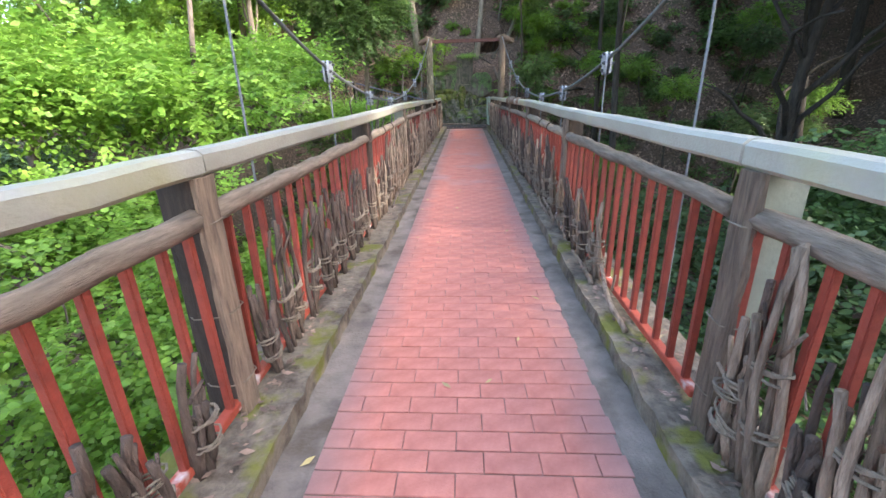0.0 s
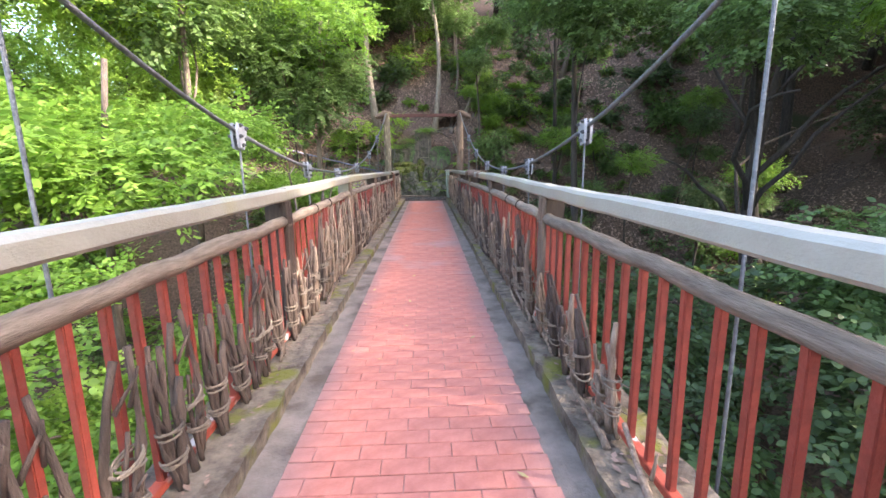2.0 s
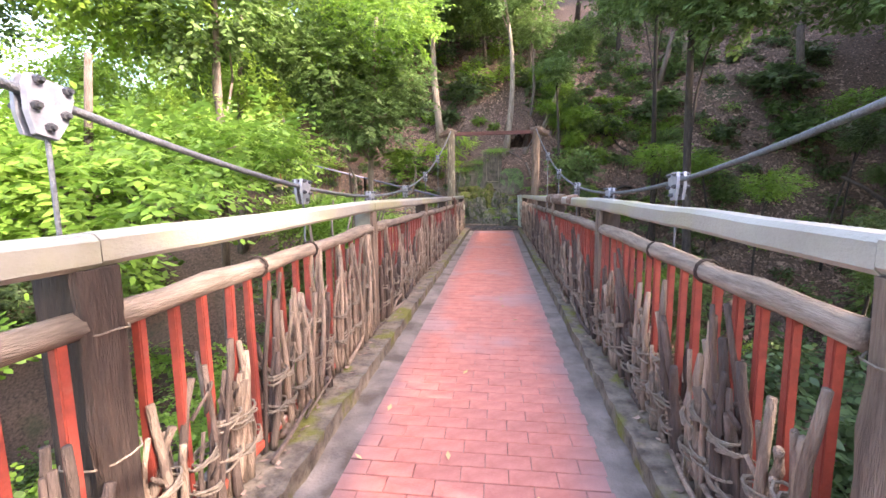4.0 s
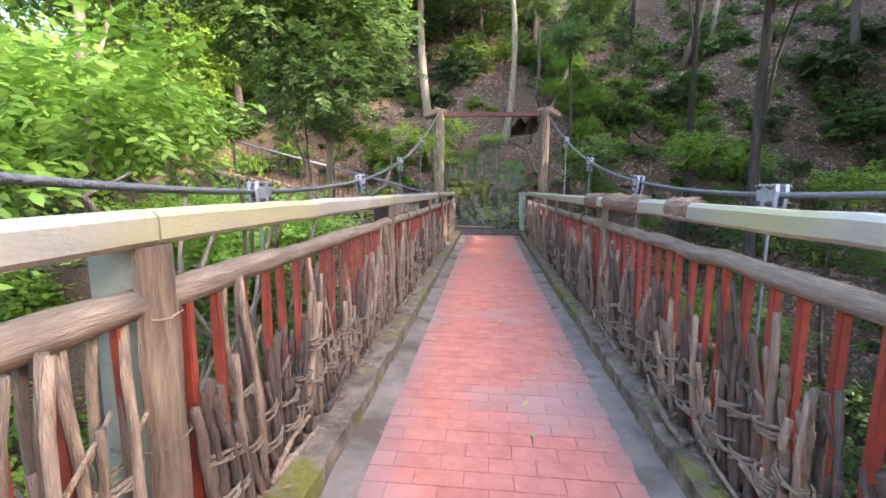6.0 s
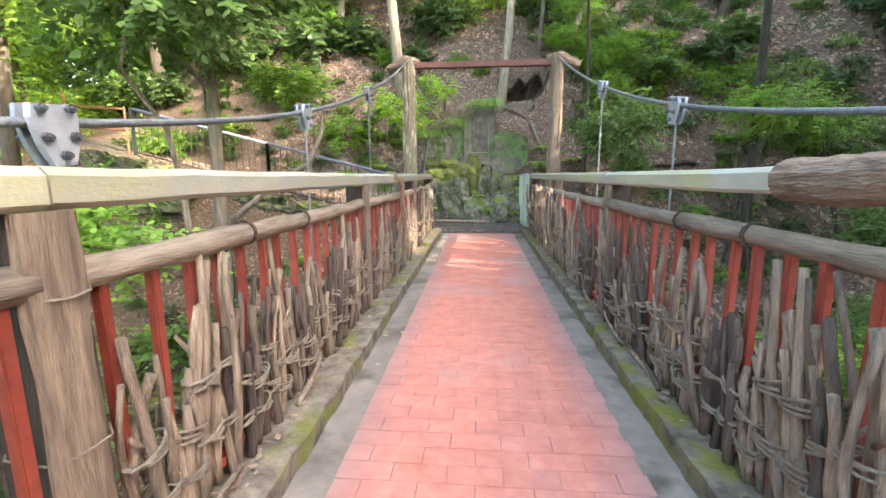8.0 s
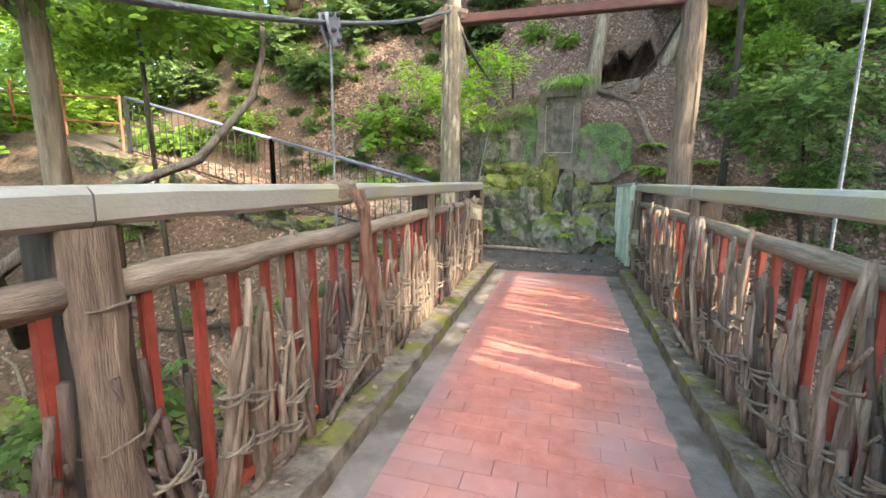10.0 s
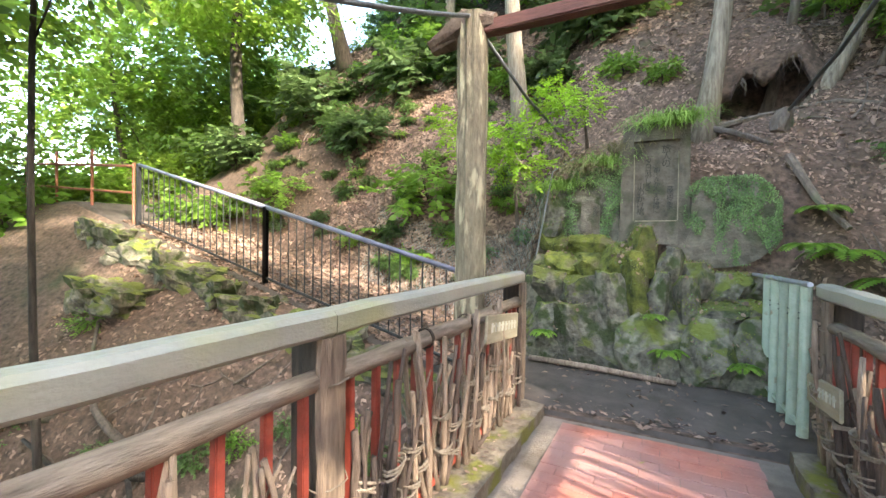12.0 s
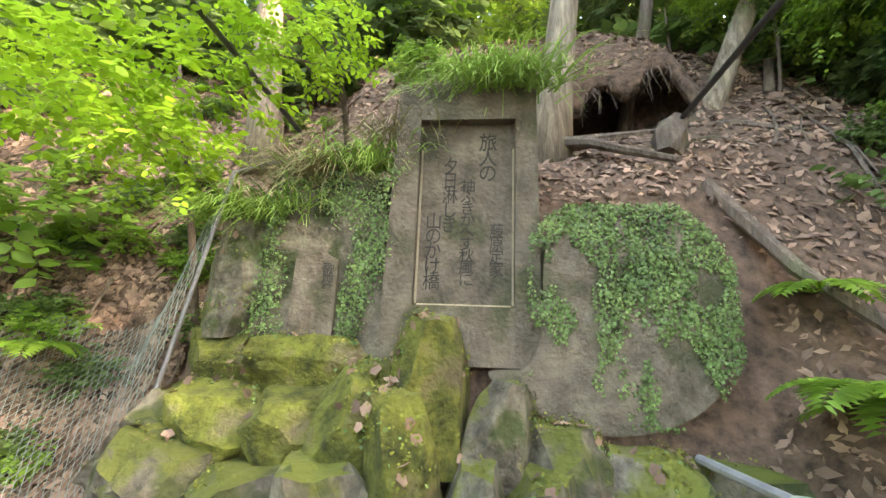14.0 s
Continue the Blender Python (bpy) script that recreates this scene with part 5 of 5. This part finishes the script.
plate("side_stone", [(-0.95, 0.38), (-0.345, 0.38), (-0.345, 1.25), (-0.55, 1.3), (-0.8, 1.18), (-0.93, 0.9)], 0.02, 0.35, ROCK, stele, "dark mossy stone")
plate("plaque", [(-0.76, 0.52), (-0.55, 0.52), (-0.55, 0.86), (-0.62, 0.9), (-0.75, 0.87)], -0.01, 0.02, STONE, stele, "small pale plaque")
tagged(stele, "weathered carved stone with a recessed panel in the slope", "carved stone")


def writing(text, x, z, y, size, parent, wide=0.8, mat=None):
    """A column of characters read downwards, as flat mesh strokes cut dark into the stone."""
    cu = bpy.data.curves.new("writing", "FONT")
    cu.body = "\n".join(text)
    cu.size, cu.align_x, cu.space_line = size, "CENTER", 0.78
    cu.extrude = 0.0015
    ob = new("writing_curve", cu)
    me = bpy.data.meshes.new_from_object(ob.evaluated_get(bpy.context.evaluated_depsgraph_get()))
    bpy.data.objects.remove(ob)
    me.materials.clear()
    me.materials.append(mat or INK)
    t = new("writing", me)
    t.parent = parent
    t.location = (x, y, z)
    t.rotation_euler = (radians(90), 0, 0)
    t.scale = (wide, 1, 1)
    return t


writing("旅人の", 0.12, 1.42, 0.0335, 0.1, stele, 0.9)
writing("袖ふきかへす秋風に", 0.03, 1.21, 0.0335, 0.071, stele, 1.0)
writing("夕日淋しき", -0.055, 1.3, 0.0335, 0.092, stele, 0.8)
writing("山のかけ橋", -0.125, 1.03, 0.0335, 0.09, stele, 0.9)
writing("藤原定家", 0.165, 0.99, 0.0335, 0.076, stele, 0.9)
writing("歌碑", -0.59, 0.79, -0.012, 0.07, stele)
# worn pale arris round the recess
for x, z, w, h in ((X0 + 0.006, 1.05, 0.01, 0.74), (X1 - 0.006, 1.05, 0.01, 0.74), (0.0225, Z0 + 0.006, 0.42, 0.01)):
    part("worn_edge", box(bmesh.new(), (x, 0.032, z), (w, 0.008, h), bevel=0.002), BOARD, stele, "pale worn edge of the recess")

# creeping ivy on the stones
def ivy(name, n, pick, size, mat, label):
    rg = np.random.default_rng(len(name) + n)
    out = []
    while len(out) < n:
        p, nrm = pick(rg)
        nv = Vector(nrm) + Vector(rg.normal(scale=0.65, size=3))
        nv.normalize()
        a = nv.cross(Vector(rg.normal(size=3))).normalized()
        b = nv.cross(a)
        p = Vector(p) + nv * 0.012
        s = size * rg.uniform(0.6, 1.3)
        out.append([tuple(p + q * s) for q in (a, (a + b * 1.6) * 0.55, -a * 0.7 + b * 0.5, -a * 0.7 - b * 0.5, (a - b * 1.6) * 0.55)])
    return tagged(new(name, quads_mesh(name, np.array(out), mat, 5)), label, "ivy", kind="stuff")


def on_bulge(rg):
    while True:
        x, z = rg.uniform(0.3, 1.12), rg.uniform(0.22, 1.12)
        d = ((x - 0.68) / 0.47) ** 2 + ((z - 0.68) / 0.5) ** 2
        f = 1.1 * (z - 0.6) + 0.9 * noise.noise((x * 5.5, z * 5.5, 1.7)) + 0.8 * noise.noise((x * 14, z * 3.0, 4.2)) + 0.8 * (x - 0.6) + 0.12
        if d < 1 and f + 0.5 * noise.noise((x * 26, z * 13, 9.1)) > rg.uniform(0.0, 0.4):
            return on_stone(x, -0.055, z), (0, -1, 0)


def on_side(rg):
    while True:
        x, z = rg.uniform(-0.98, -0.25), rg.uniform(0.4, 1.3)
        if -0.78 < x < -0.54 and 0.5 < z < 0.88 and rg.random() < 0.93:
            continue
        if noise.noise((x * 5, z * 3, 5.7)) > rg.uniform(-0.05, 0.35):
            return on_stone(x, 0.005 if x < -0.345 else -0.025, z), (0, -1, 0)


ivy("creeper", 1000, on_outcrop, 0.008, LEAFIVY, "tiny creeping leaves over the mossy rock")
ivy("moss_tufts", 9000, on_outcrop, 0.006, MOSSLEAF, "bright yellow-green moss tufts on the rock")
ivy("rock_litter", 420, on_outcrop, 0.024, DEADLEAF, "dead leaves caught on the rock ledges")
ivy("ivy", 8500, on_bulge, 0.007, LEAFIVY, "small-leaved ivy trailing over the rounded stone")
ivy("ivy", 4200, on_side, 0.007, LEAFIVY, "small-leaved creeper on the dark side stone")


# grass tufts
def tuft(x, y, z, n, length, seed, mat, label, lean=(0, -0.5), droop=0.4):
    rg = np.random.default_rng(seed)
    out = []
    for k in range(n):
        p = np.array([rg.normal(scale=0.12), rg.normal(scale=0.06), rg.normal(scale=0.03)])
        d = np.array([rg.normal(scale=0.6) + lean[0] + p[0] * 3, rg.normal(scale=0.45) + lean[1], rg.uniform(0.35, 1.1)])
        L = length * rg.uniform(0.35, 1.15)
        q, w, seg = p, 0.0055, 5
        for j in range(seg):
            nxt = q + d / np.linalg.norm(d) * L / seg
            d = d + np.array([0, -0.12, -droop])
            sx = np.array([w, w * 0.4, 0])
            w2 = w * 0.75
            sx2 = np.array([w2, w2 * 0.4, 0])
            out.append([q - sx, q + sx, nxt + sx2, nxt - sx2])
            q, w = nxt, w2
    ob = new("grass_tuft", quads_mesh("grass_tuft", np.array(out), mat))
    ob.location = (x, y, z)
    return tagged(ob, label, "grass", "grass tufts on the rock", "stuff")


for k, (x, y, z, n, L) in enumerate(((0.1, 19.61, 2.93, 190, 0.4), (0.26, 19.61, 2.93, 190, 0.42), (-0.05, 19.64, 2.92, 80, 0.34), (-0.5, 19.72, 2.55, 260, 0.36), (-0.75, 19.72, 2.48, 260, 0.4), (-0.95, 19.68, 2.3, 220, 0.36), (-0.32, 19.75, 2.7, 160, 0.3), (-1.25, 19.7, 2.3, 180, 0.36))):
    tuft(*on_stone(x, y - 19.62, z - 1.2), n, L, 60 + k, GRASS if k < 3 or k % 2 else DRYGRASS, "drooping tuft of green grass above the stone" if k < 3 or k % 2 else "drooping tuft of half-dry grass on the ledge", (0, -0.6), 0.5 if k < 3 else 0.45)


# ferns
def fern(x, y, z, sc, seed, mat=None):
    rg = np.random.default_rng(seed)
    out = []
    for k in range(7):
        a = k * 0.9 + rg.uniform(-0.2, 0.2)
        d = np.array([math.cos(a), math.sin(a), 0.9])
        q = np.zeros(3)
        n = 14
        for j in range(n):
            d = d + np.array([0, 0, -0.13])
            u = d / np.linalg.norm(d)
            q = q + u * 0.42 * sc / n
            side = np.cross(u, [0, 0, 1])
            side /= np.linalg.norm(side)
            L = 0.12 * sc * math.sin(math.pi * (j + 1.5) / (n + 2)) + 0.012
            for g in (-1, 1):
                tip = q + (side * g + u * 0.35) * L - np.array([0, 0, 0.015])
                out.append([q, q + (side * g * 0.5 + u * 0.45) * L, tip, q + (side * g * 0.5 - u * 0.1) * L])
    ob = new("fern", quads_mesh("fern", np.array(out), mat or LEAF))
    ob.location = (x, y, z)
    return tagged(ob, "fresh green fern growing from the slope", "fern", "ferns")


for k, (x, y, z, sc) in enumerate(((1.3, 19.2, 1.62, 0.7), (1.55, 19.3, 1.55, 0.9), (1.85, 19.1, 1.3, 0.9), (1.45, 19.55, 2.0, 0.6), (0.12, 18.92, 0.55, 0.5), (0.0, 18.9, 0.9, 0.3), (-1.15, 18.95, 0.6, 0.4), (0.75, 18.86, 0.5, 0.4), (2.2, 19.4, 1.7, 0.8), (-3.4, 19.9, 1.4, 0.7), (-2.6, 20.0, 1.6, 0.7), (-4.4, 20.0, 1.8, 0.7))):
    fern(x, y + 0.34, max(z, hill(x, y + 0.34) - 0.05) if x > 1.2 or x < -1.5 else z, sc, 200 + k)

# hollow under the roots, its overhang, the stump and roots
def bank_z(x, y):
    """Top of the earth left hanging over the hollow; it dips under the slope all round."""
    d = ((x - 1.1) / 0.58) ** 2 + ((y - 21.45) / 0.6) ** 2
    return slope(x, y) + 0.3 - 0.35 * smooth(0.6, 1.7, d) + 0.035 * noise.noise((x * 7, y * 7, 2))


bm = bmesh.new()
top, low = [], []
for a in range(25):
    x = 0.38 + 1.44 * a / 24
    lip = 21.22 + 0.05 * math.sin(a * 0.8) + 0.05 * noise.noise((x * 9, 0, 5)) - 0.3 * (abs(a / 12 - 1)) ** 4
    r0, r1 = [], []
    for b in range(11):
        y = lip + (22.2 - lip) * b / 10
        z = bank_z(x, y)
        r0.append(bm.verts.new((x, y, z)))
        r1.append(bm.verts.new((x, y + 0.05, z - 0.09 - 0.06 * abs(noise.noise((x * 8, y * 6, 8))))))
    top.append(r0), low.append(r1)
for g, flip in ((top, 1), (low, -1)):
    for a in range(24):
        for b in range(10):
            bm.faces.new((g[a][b], g[a + 1][b], g[a + 1][b + 1], g[a][b + 1])[::flip])
for a in range(24):
    bm.faces.new((low[a][0], low[a + 1][0], top[a + 1][0], top[a][0]))
bmesh.ops.recalc_face_normals(bm, faces=bm.faces)
tagged(part("earth_bank", bm, LITTER, smooth=True), "overhanging earth bank above a dark hollow", "bank")
litter("leaf_litter", 900, 0.45, 1.8, 21.3, 22.2, 0.032, 21, height=bank_z)
rg = random.Random(91)
bm = bmesh.new()
for k in range(46):
    x = rg.uniform(0.55, 1.65)
    y = 21.23 + 0.04 * rg.random()
    z = bank_z(x, y) - 0.06
    l = rg.uniform(0.08, 0.3)
    tube(bm, [(x, y, z), (x + rg.uniform(-0.04, 0.04), y - 0.05, z - l * 0.4), (x + rg.uniform(-0.09, 0.09), y - rg.uniform(0, 0.05), z - l)], [0.004, 0.003, 0.0015], 4)
tagged(part("rootlets", bm, BARK), "fine roots hanging over the dark hollow", "roots", kind="stuff")
bm = tube(bmesh.new(), [(1.22, 20.64, 2.95), (1.25, 20.67, 3.08), (1.3, 20.7, 3.22)], [0.1, 0.12, 0.09], 9, 0.25, random.Random(3))
tagged(part("tree_stump", bm, BARK), "small broken stump on bare earth", "stump")
for k, pts in enumerate((((0.55, 20.75, 3.1), (0.72, 20.55, 3.0), (0.9, 20.45, 2.9), (1.1, 20.25, 2.75)), ((0.6, 20.8, 3.12), (1.1, 20.9, 3.15), (1.8, 20.9, 3.1), (2.5, 20.8, 3.0)), ((1.25, 20.3, 2.5), (1.42, 19.95, 2.1), (1.6, 19.7, 1.8)))):
    pts = [(x, y, max(z, hill(x, y)) + 0.01) for x, y, z in pts]
    tagged(part("tree_root", tube(bmesh.new(), pts, [0.045, 0.035, 0.028, 0.018][:len(pts)], 7, 0.15, random.Random(k)), BARK), "exposed brown tree root on bare earth", "root", "exposed roots")

# chain-link netting on the bank
bm = bmesh.new()
def net_point(u, v):
    """A point of the netting, draped over the bank and drawn up to the rock at its edge."""
    x = (-4.4 + 2.8 * u) * (1 - v) + (-4.5 + 3.28 * u) * v
    y = 19.93 + 0.8 * v * (1 - 0.9 * u ** 4)
    w = u ** 3
    z = (hill(x, y) + 0.05) * (1 - w) + (0.55 + 2.0 * v) * w
    return (x, y - 0.1 * w, max(z, hill(x, y) + 0.035) if u < 0.9 else z)


for k in range(-16, 54):
    for sgn in (1, -1):
        pts = []
        for j in range(17):
            v = j / 16
            u = k / 54 + sgn * v * 0.3 + (0.3 if sgn < 0 else 0)
            if 0 <= u <= 1:
                pts.append(net_point(u, v))
        if len(pts) > 1:
            tube(bm, pts, 0.0015, 4)
net = empty("wire_netting", (0, 0, 0))
part("mesh", bm, NETGREY, net)
part("edge_cable", tube(bmesh.new(), [net_point(1, 0), net_point(1.01, 0.4), net_point(1.0, 1.0), (-1.0, 20.15, 2.75)], 0.011, 6), CABLE, net)
tagged(net, "grey-green wire netting holding the leafy bank", "netting")

# pole lying at the foot of the rock
bm = tube(bmesh.new(), [(-1.3, 19.28, 0.3), (-0.6, 19.22, 0.3), (0.2, 19.08, 0.3)], [0.03, 0.033, 0.025], 8, 0.08, random.Random(2))
tagged(part("pole", bm, STICK, smooth=True), "weathered pole lying at the foot of the rock", "pole")

# ---- pale green metal gate, sign boards ----
gateleaf = empty("metal_gate", (0.98, 18.2, 0.22))
for k in range(5):
    x, y = -0.012 * k, 0.12 + 0.25 * k
    bm = tube(bmesh.new(), [(x, y, 0.05), (x, y, 1.13)], 0.036, 12)
    tube(bm, [(x, y, 1.13), (x, y, 1.15)], 0.041, 12)
    holder = part("tube", bm, GATEGREEN, gateleaf)
    for h in (0.9, 0.94):
        part("screw", tube(bmesh.new(), [(x - 0.034, y, h), (x - 0.042, y, h)], 0.006, 6), DARKROD, holder)
part("top_bar", tube(bmesh.new(), [(-0.03, -0.1, 1.16), (-0.05, 0.8, 1.14), (-0.08, 1.65, 1.12)], 0.018, 8), STEEL, gateleaf, "thin pale steel bar")
part("bottom_bar", tube(bmesh.new(), [(-0.0, 0.05, 0.12), (-0.06, 1.2, 0.12)], 0.016, 8), GATEGREEN, gateleaf)
tagged(gateleaf, "pale green painted metal tube gate with chipped paint", "gate")


def sign(m, w, h, bars, label):
    e = empty("sign_board")
    e.matrix_basis = m
    panel = part("board", box(bmesh.new(), (0, 0, 0), (0.02, w, h), bevel=0.006), BOARD, e)
    for k in range(bars):
        y = -w * 0.36 + w * 0.72 * k / (bars - 1)
        bm = box(bmesh.new(), (0.0115, y, 0.01), (0.004, w * 0.05, h * 0.34))
        box(bm, (0.0115, y + w * 0.03, 0.02), (0.0036, w * 0.055, h * 0.06))
        part("lettering", bm, PALEINK, panel)
    return tagged(e, label, "sign", "sign boards on the railing")


sign(pose(-0.95, 17.36, 1.02, -6, 0, 0), 0.66, 0.19, 8, "pale wooden sign board with worn carved lettering")
sign(pose(0.945, 17.75, 0.74, 6, 0, 180), 0.6, 0.18, 8, "pale wooden sign board tied to the railing")

# fallen limbs on the banks
rg = random.Random(512)
for k in range(30):
    x, y = (rg.uniform(-5.2, -1.8), rg.uniform(12.6, 17.2)) if k < 18 else (rg.uniform(2.2, 7.5), rg.uniform(14.5, 22.5))
    a, l, b = rg.uniform(0, 6.28), rg.uniform(0.9, 2.4), rg.uniform(-0.12, 0.12)
    pts = [(x + math.cos(a + b * q) * l * q / 5, y + math.sin(a + b * q) * l * q / 5) for q in range(6)]
    pts = [(px, py, hill(px, py) + 0.03 + 0.12 * abs(math.sin(q * 1.3 + k))) for q, (px, py) in enumerate(pts)]
    w = rg.uniform(0.02, 0.055)
    tagged(part("fallen_limb", tube(bmesh.new(), pts, [w * (1 - 0.12 * q) for q in range(6)], 7, 0.1, rg), rg.choice((BARK, DARKBARK, PALEBARK)), smooth=True), "bare fallen limb lying across the leaf litter", "branch", "fallen limbs on the banks")

# leafy saplings on the slope beside the hollow, sunlight put into bright leaf colour
for k, (x, y, up, sc) in enumerate(((2.3, 21.2, 1.15, 0.4), (2.9, 20.9, 1.0, 0.42), (2.7, 21.7, 1.4, 0.42), (3.4, 21.0, 1.3, 0.45), (2.0, 22.2, 1.6, 0.4), (3.1, 20.3, 1.3, 0.34))):
    z = hill(x, y)
    tree((x, y), (x - 0.1, y - 0.15, z + up), 0.016, [cr("bright", x - 0.1, y - 0.2, z + up, sc, k % 2), cr("mid", x + 0.3, y - 0.1, z + up * 0.65, sc * 0.7, k % 2)], BARK, "slim sapling with fresh green leaves on the slope", 1200 + k)

# vines over the cable and a broken branch by the bank
for k in range(9):
    rg = random.Random(300 + k)
    y = 7.6 + rg.random() * 3.2
    pts = [(-1.5 - 0.5 * rg.random(), y, -0.6)]
    for j in range(6):
        p = pts[-1]
        pts.append((p[0] + rg.uniform(-0.12, 0.14), p[1] + rg.uniform(-0.35, 0.35), min(1.5, p[2] + rg.uniform(0.2, 0.5))))
    tagged(part("vine", tube(bmesh.new(), pts, [0.026 - 0.0025 * j for j in range(7)], 6, 0.1, rg), BARK, smooth=True), "bare twisting vine stem tangled under the cable", "vine", "tangled vines")
bm = tube(bmesh.new(), [(-2.25, 13.8, 1.3), (-2.05, 14.25, 1.5), (-2.05, 14.75, 1.95), (-2.1, 14.95, 2.3), (-2.15, 15.05, 2.9)], [0.03, 0.028, 0.026, 0.022, 0.017], 8, 0.06, random.Random(6))
br = empty("hanging_branch", (0, 0, 0))
part("stem", bm, BARK, br, smooth=True)
part("stem", tube(bmesh.new(), [(-2.25, 13.8, 1.3), (-2.6, 13.5, 0.9), (-3.0, 13.8, 0.4)], [0.035, 0.04, 0.05], 8, 0.06, random.Random(7)), BARK, br, smooth=True)
ob = new("foliage", SHRUB[2])
ob.parent, ob.location, ob.scale = br, (-2.4, 14.6, 2.5), (0.8, 0.8, 0.6)
tagged(br, "bent bare branch with a few fresh leaves", "branch")

# fallen yellow leaves on the deck
rg = np.random.default_rng(12)
out = []
for k in range(46):
    x, y = rg.uniform(-0.75, 0.8), rg.uniform(1.0, 17.6)
    a, s = rg.uniform(0, 6.28), rg.uniform(0.018, 0.038)
    c, d = math.cos(a) * s, math.sin(a) * s
    z = deck(y) + 0.012
    out.append([(x - c, y - d, z), (x - d * 0.4, y + c * 0.4, z + 0.006), (x + c, y + d, z + 0.01), (x + d * 0.4, y - c * 0.4, z + 0.004)])
tagged(new("fallen_leaves", quads_mesh("fallen_leaves", np.array(out), YELLOWLEAF)), "few yellow and pale fallen leaves on the red pavers", "fallen leaves", kind="stuff")

# crumbled leaves and chips lying on the kerbs
rg = np.random.default_rng(33)
out = []
for k in range(2600):
    side = rg.choice((-1, 1))
    x, y = side * rg.uniform(0.88, 1.18), rg.uniform(0.3, 17.6)
    a, b2 = rg.normal(size=3) * 0.5, rg.normal(size=3)
    u = np.array([math.cos(a[0] * 6), math.sin(a[0] * 6), 0.25 * a[1]]) * rg.uniform(0.01, 0.032)
    v = np.array([-u[1], u[0], 0.2 * abs(u[0])]) * 0.5
    c = np.array([x + (0.02 if side > 0 else 0), y, deck(y) + 0.116])
    out.append([c - u, c + v, c + u, c - v])
tagged(new("kerb_debris", quads_mesh("kerb_debris", np.array(out), DEADLEAF)), "dry leaf scraps and chips scattered on the kerbs", "leaf litter", kind="stuff")

# ---- red pavers of the deck ----
PX0, PX1 = -0.63, 0.68
PITCH_Y, PITCH_X = 0.115, 0.236


def paver_mesh(w):
    bm = bmesh.new()
    box(bm, (0, 0, 0.0), (w - 0.003, PITCH_Y - 0.0065, 0.024))
    top = [e for e in bm.edges if all(v.co.z > 0 for v in e.verts)]
    bmesh.ops.bevel(bm, geom=top, offset=0.003, segments=1, affect="EDGES")
    return bm


PAVER = {}
rows = []
rg = random.Random(55)
y = -3.0
j = 0
while y < 17.92:
    x = PX0 - (PITCH_X / 2 if j % 2 else 0)
    while x < PX1 - 0.03:
        a, b = max(x, PX0), min(x + PITCH_X, PX1)
        if b - a > 0.03:
            rows.append(((a + b) / 2, y + PITCH_Y / 2, round(b - a, 3)))
        x += PITCH_X
    y += PITCH_Y
    j += 1
near = [r for r in rows if 0.75 <= r[1] < 6.4][:300]
chosen = set(near)
for x, y, w in near:
    if w not in PAVER:
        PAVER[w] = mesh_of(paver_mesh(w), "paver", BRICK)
    ob = new("paver", PAVER[w])
    ob.parent = floor
    ob.location = (x, y, deck(y) - 0.008 + rg.uniform(-0.0015, 0.0015))
    ob.rotation_euler = (math.atan2(deck(y + 0.05) - deck(y - 0.05), 0.1) + rg.uniform(-0.006, 0.006), rg.uniform(-0.005, 0.005), rg.uniform(-0.006, 0.006))
verts, faces = [], []
for x, y, w in rows:
    if (x, y, w) in chosen:
        continue
    z = deck(y) + 0.004 + rg.uniform(-0.0015, 0.0015)
    hw, hl = w / 2 - 0.0012, PITCH_Y / 2 - (0.003 if y < 0.8 else 0.0016)
    n = len(verts)
    for dz, ins in ((-0.02, 0), (-0.002, 0), (0, 0.0015)):
        verts += [(x + sx * (hw - ins), y + sy * (hl - ins), z + dz) for sx, sy in ((-1, -1), (1, -1), (1, 1), (-1, 1))]
    for k in range(4):
        for q in (0, 4):
            faces.append((n + q + k, n + q + (k + 1) % 4, n + q + 4 + (k + 1) % 4, n + q + 4 + k))
    faces.append((n + 8, n + 9, n + 10, n + 11))
me = bpy.data.meshes.new("far_pavers")
me.from_pydata(verts, [], faces)
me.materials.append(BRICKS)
ob = tagged(new("far_pavers", me), "red clay pavers laid in running bond", kind="stuff")
ob.parent = floor
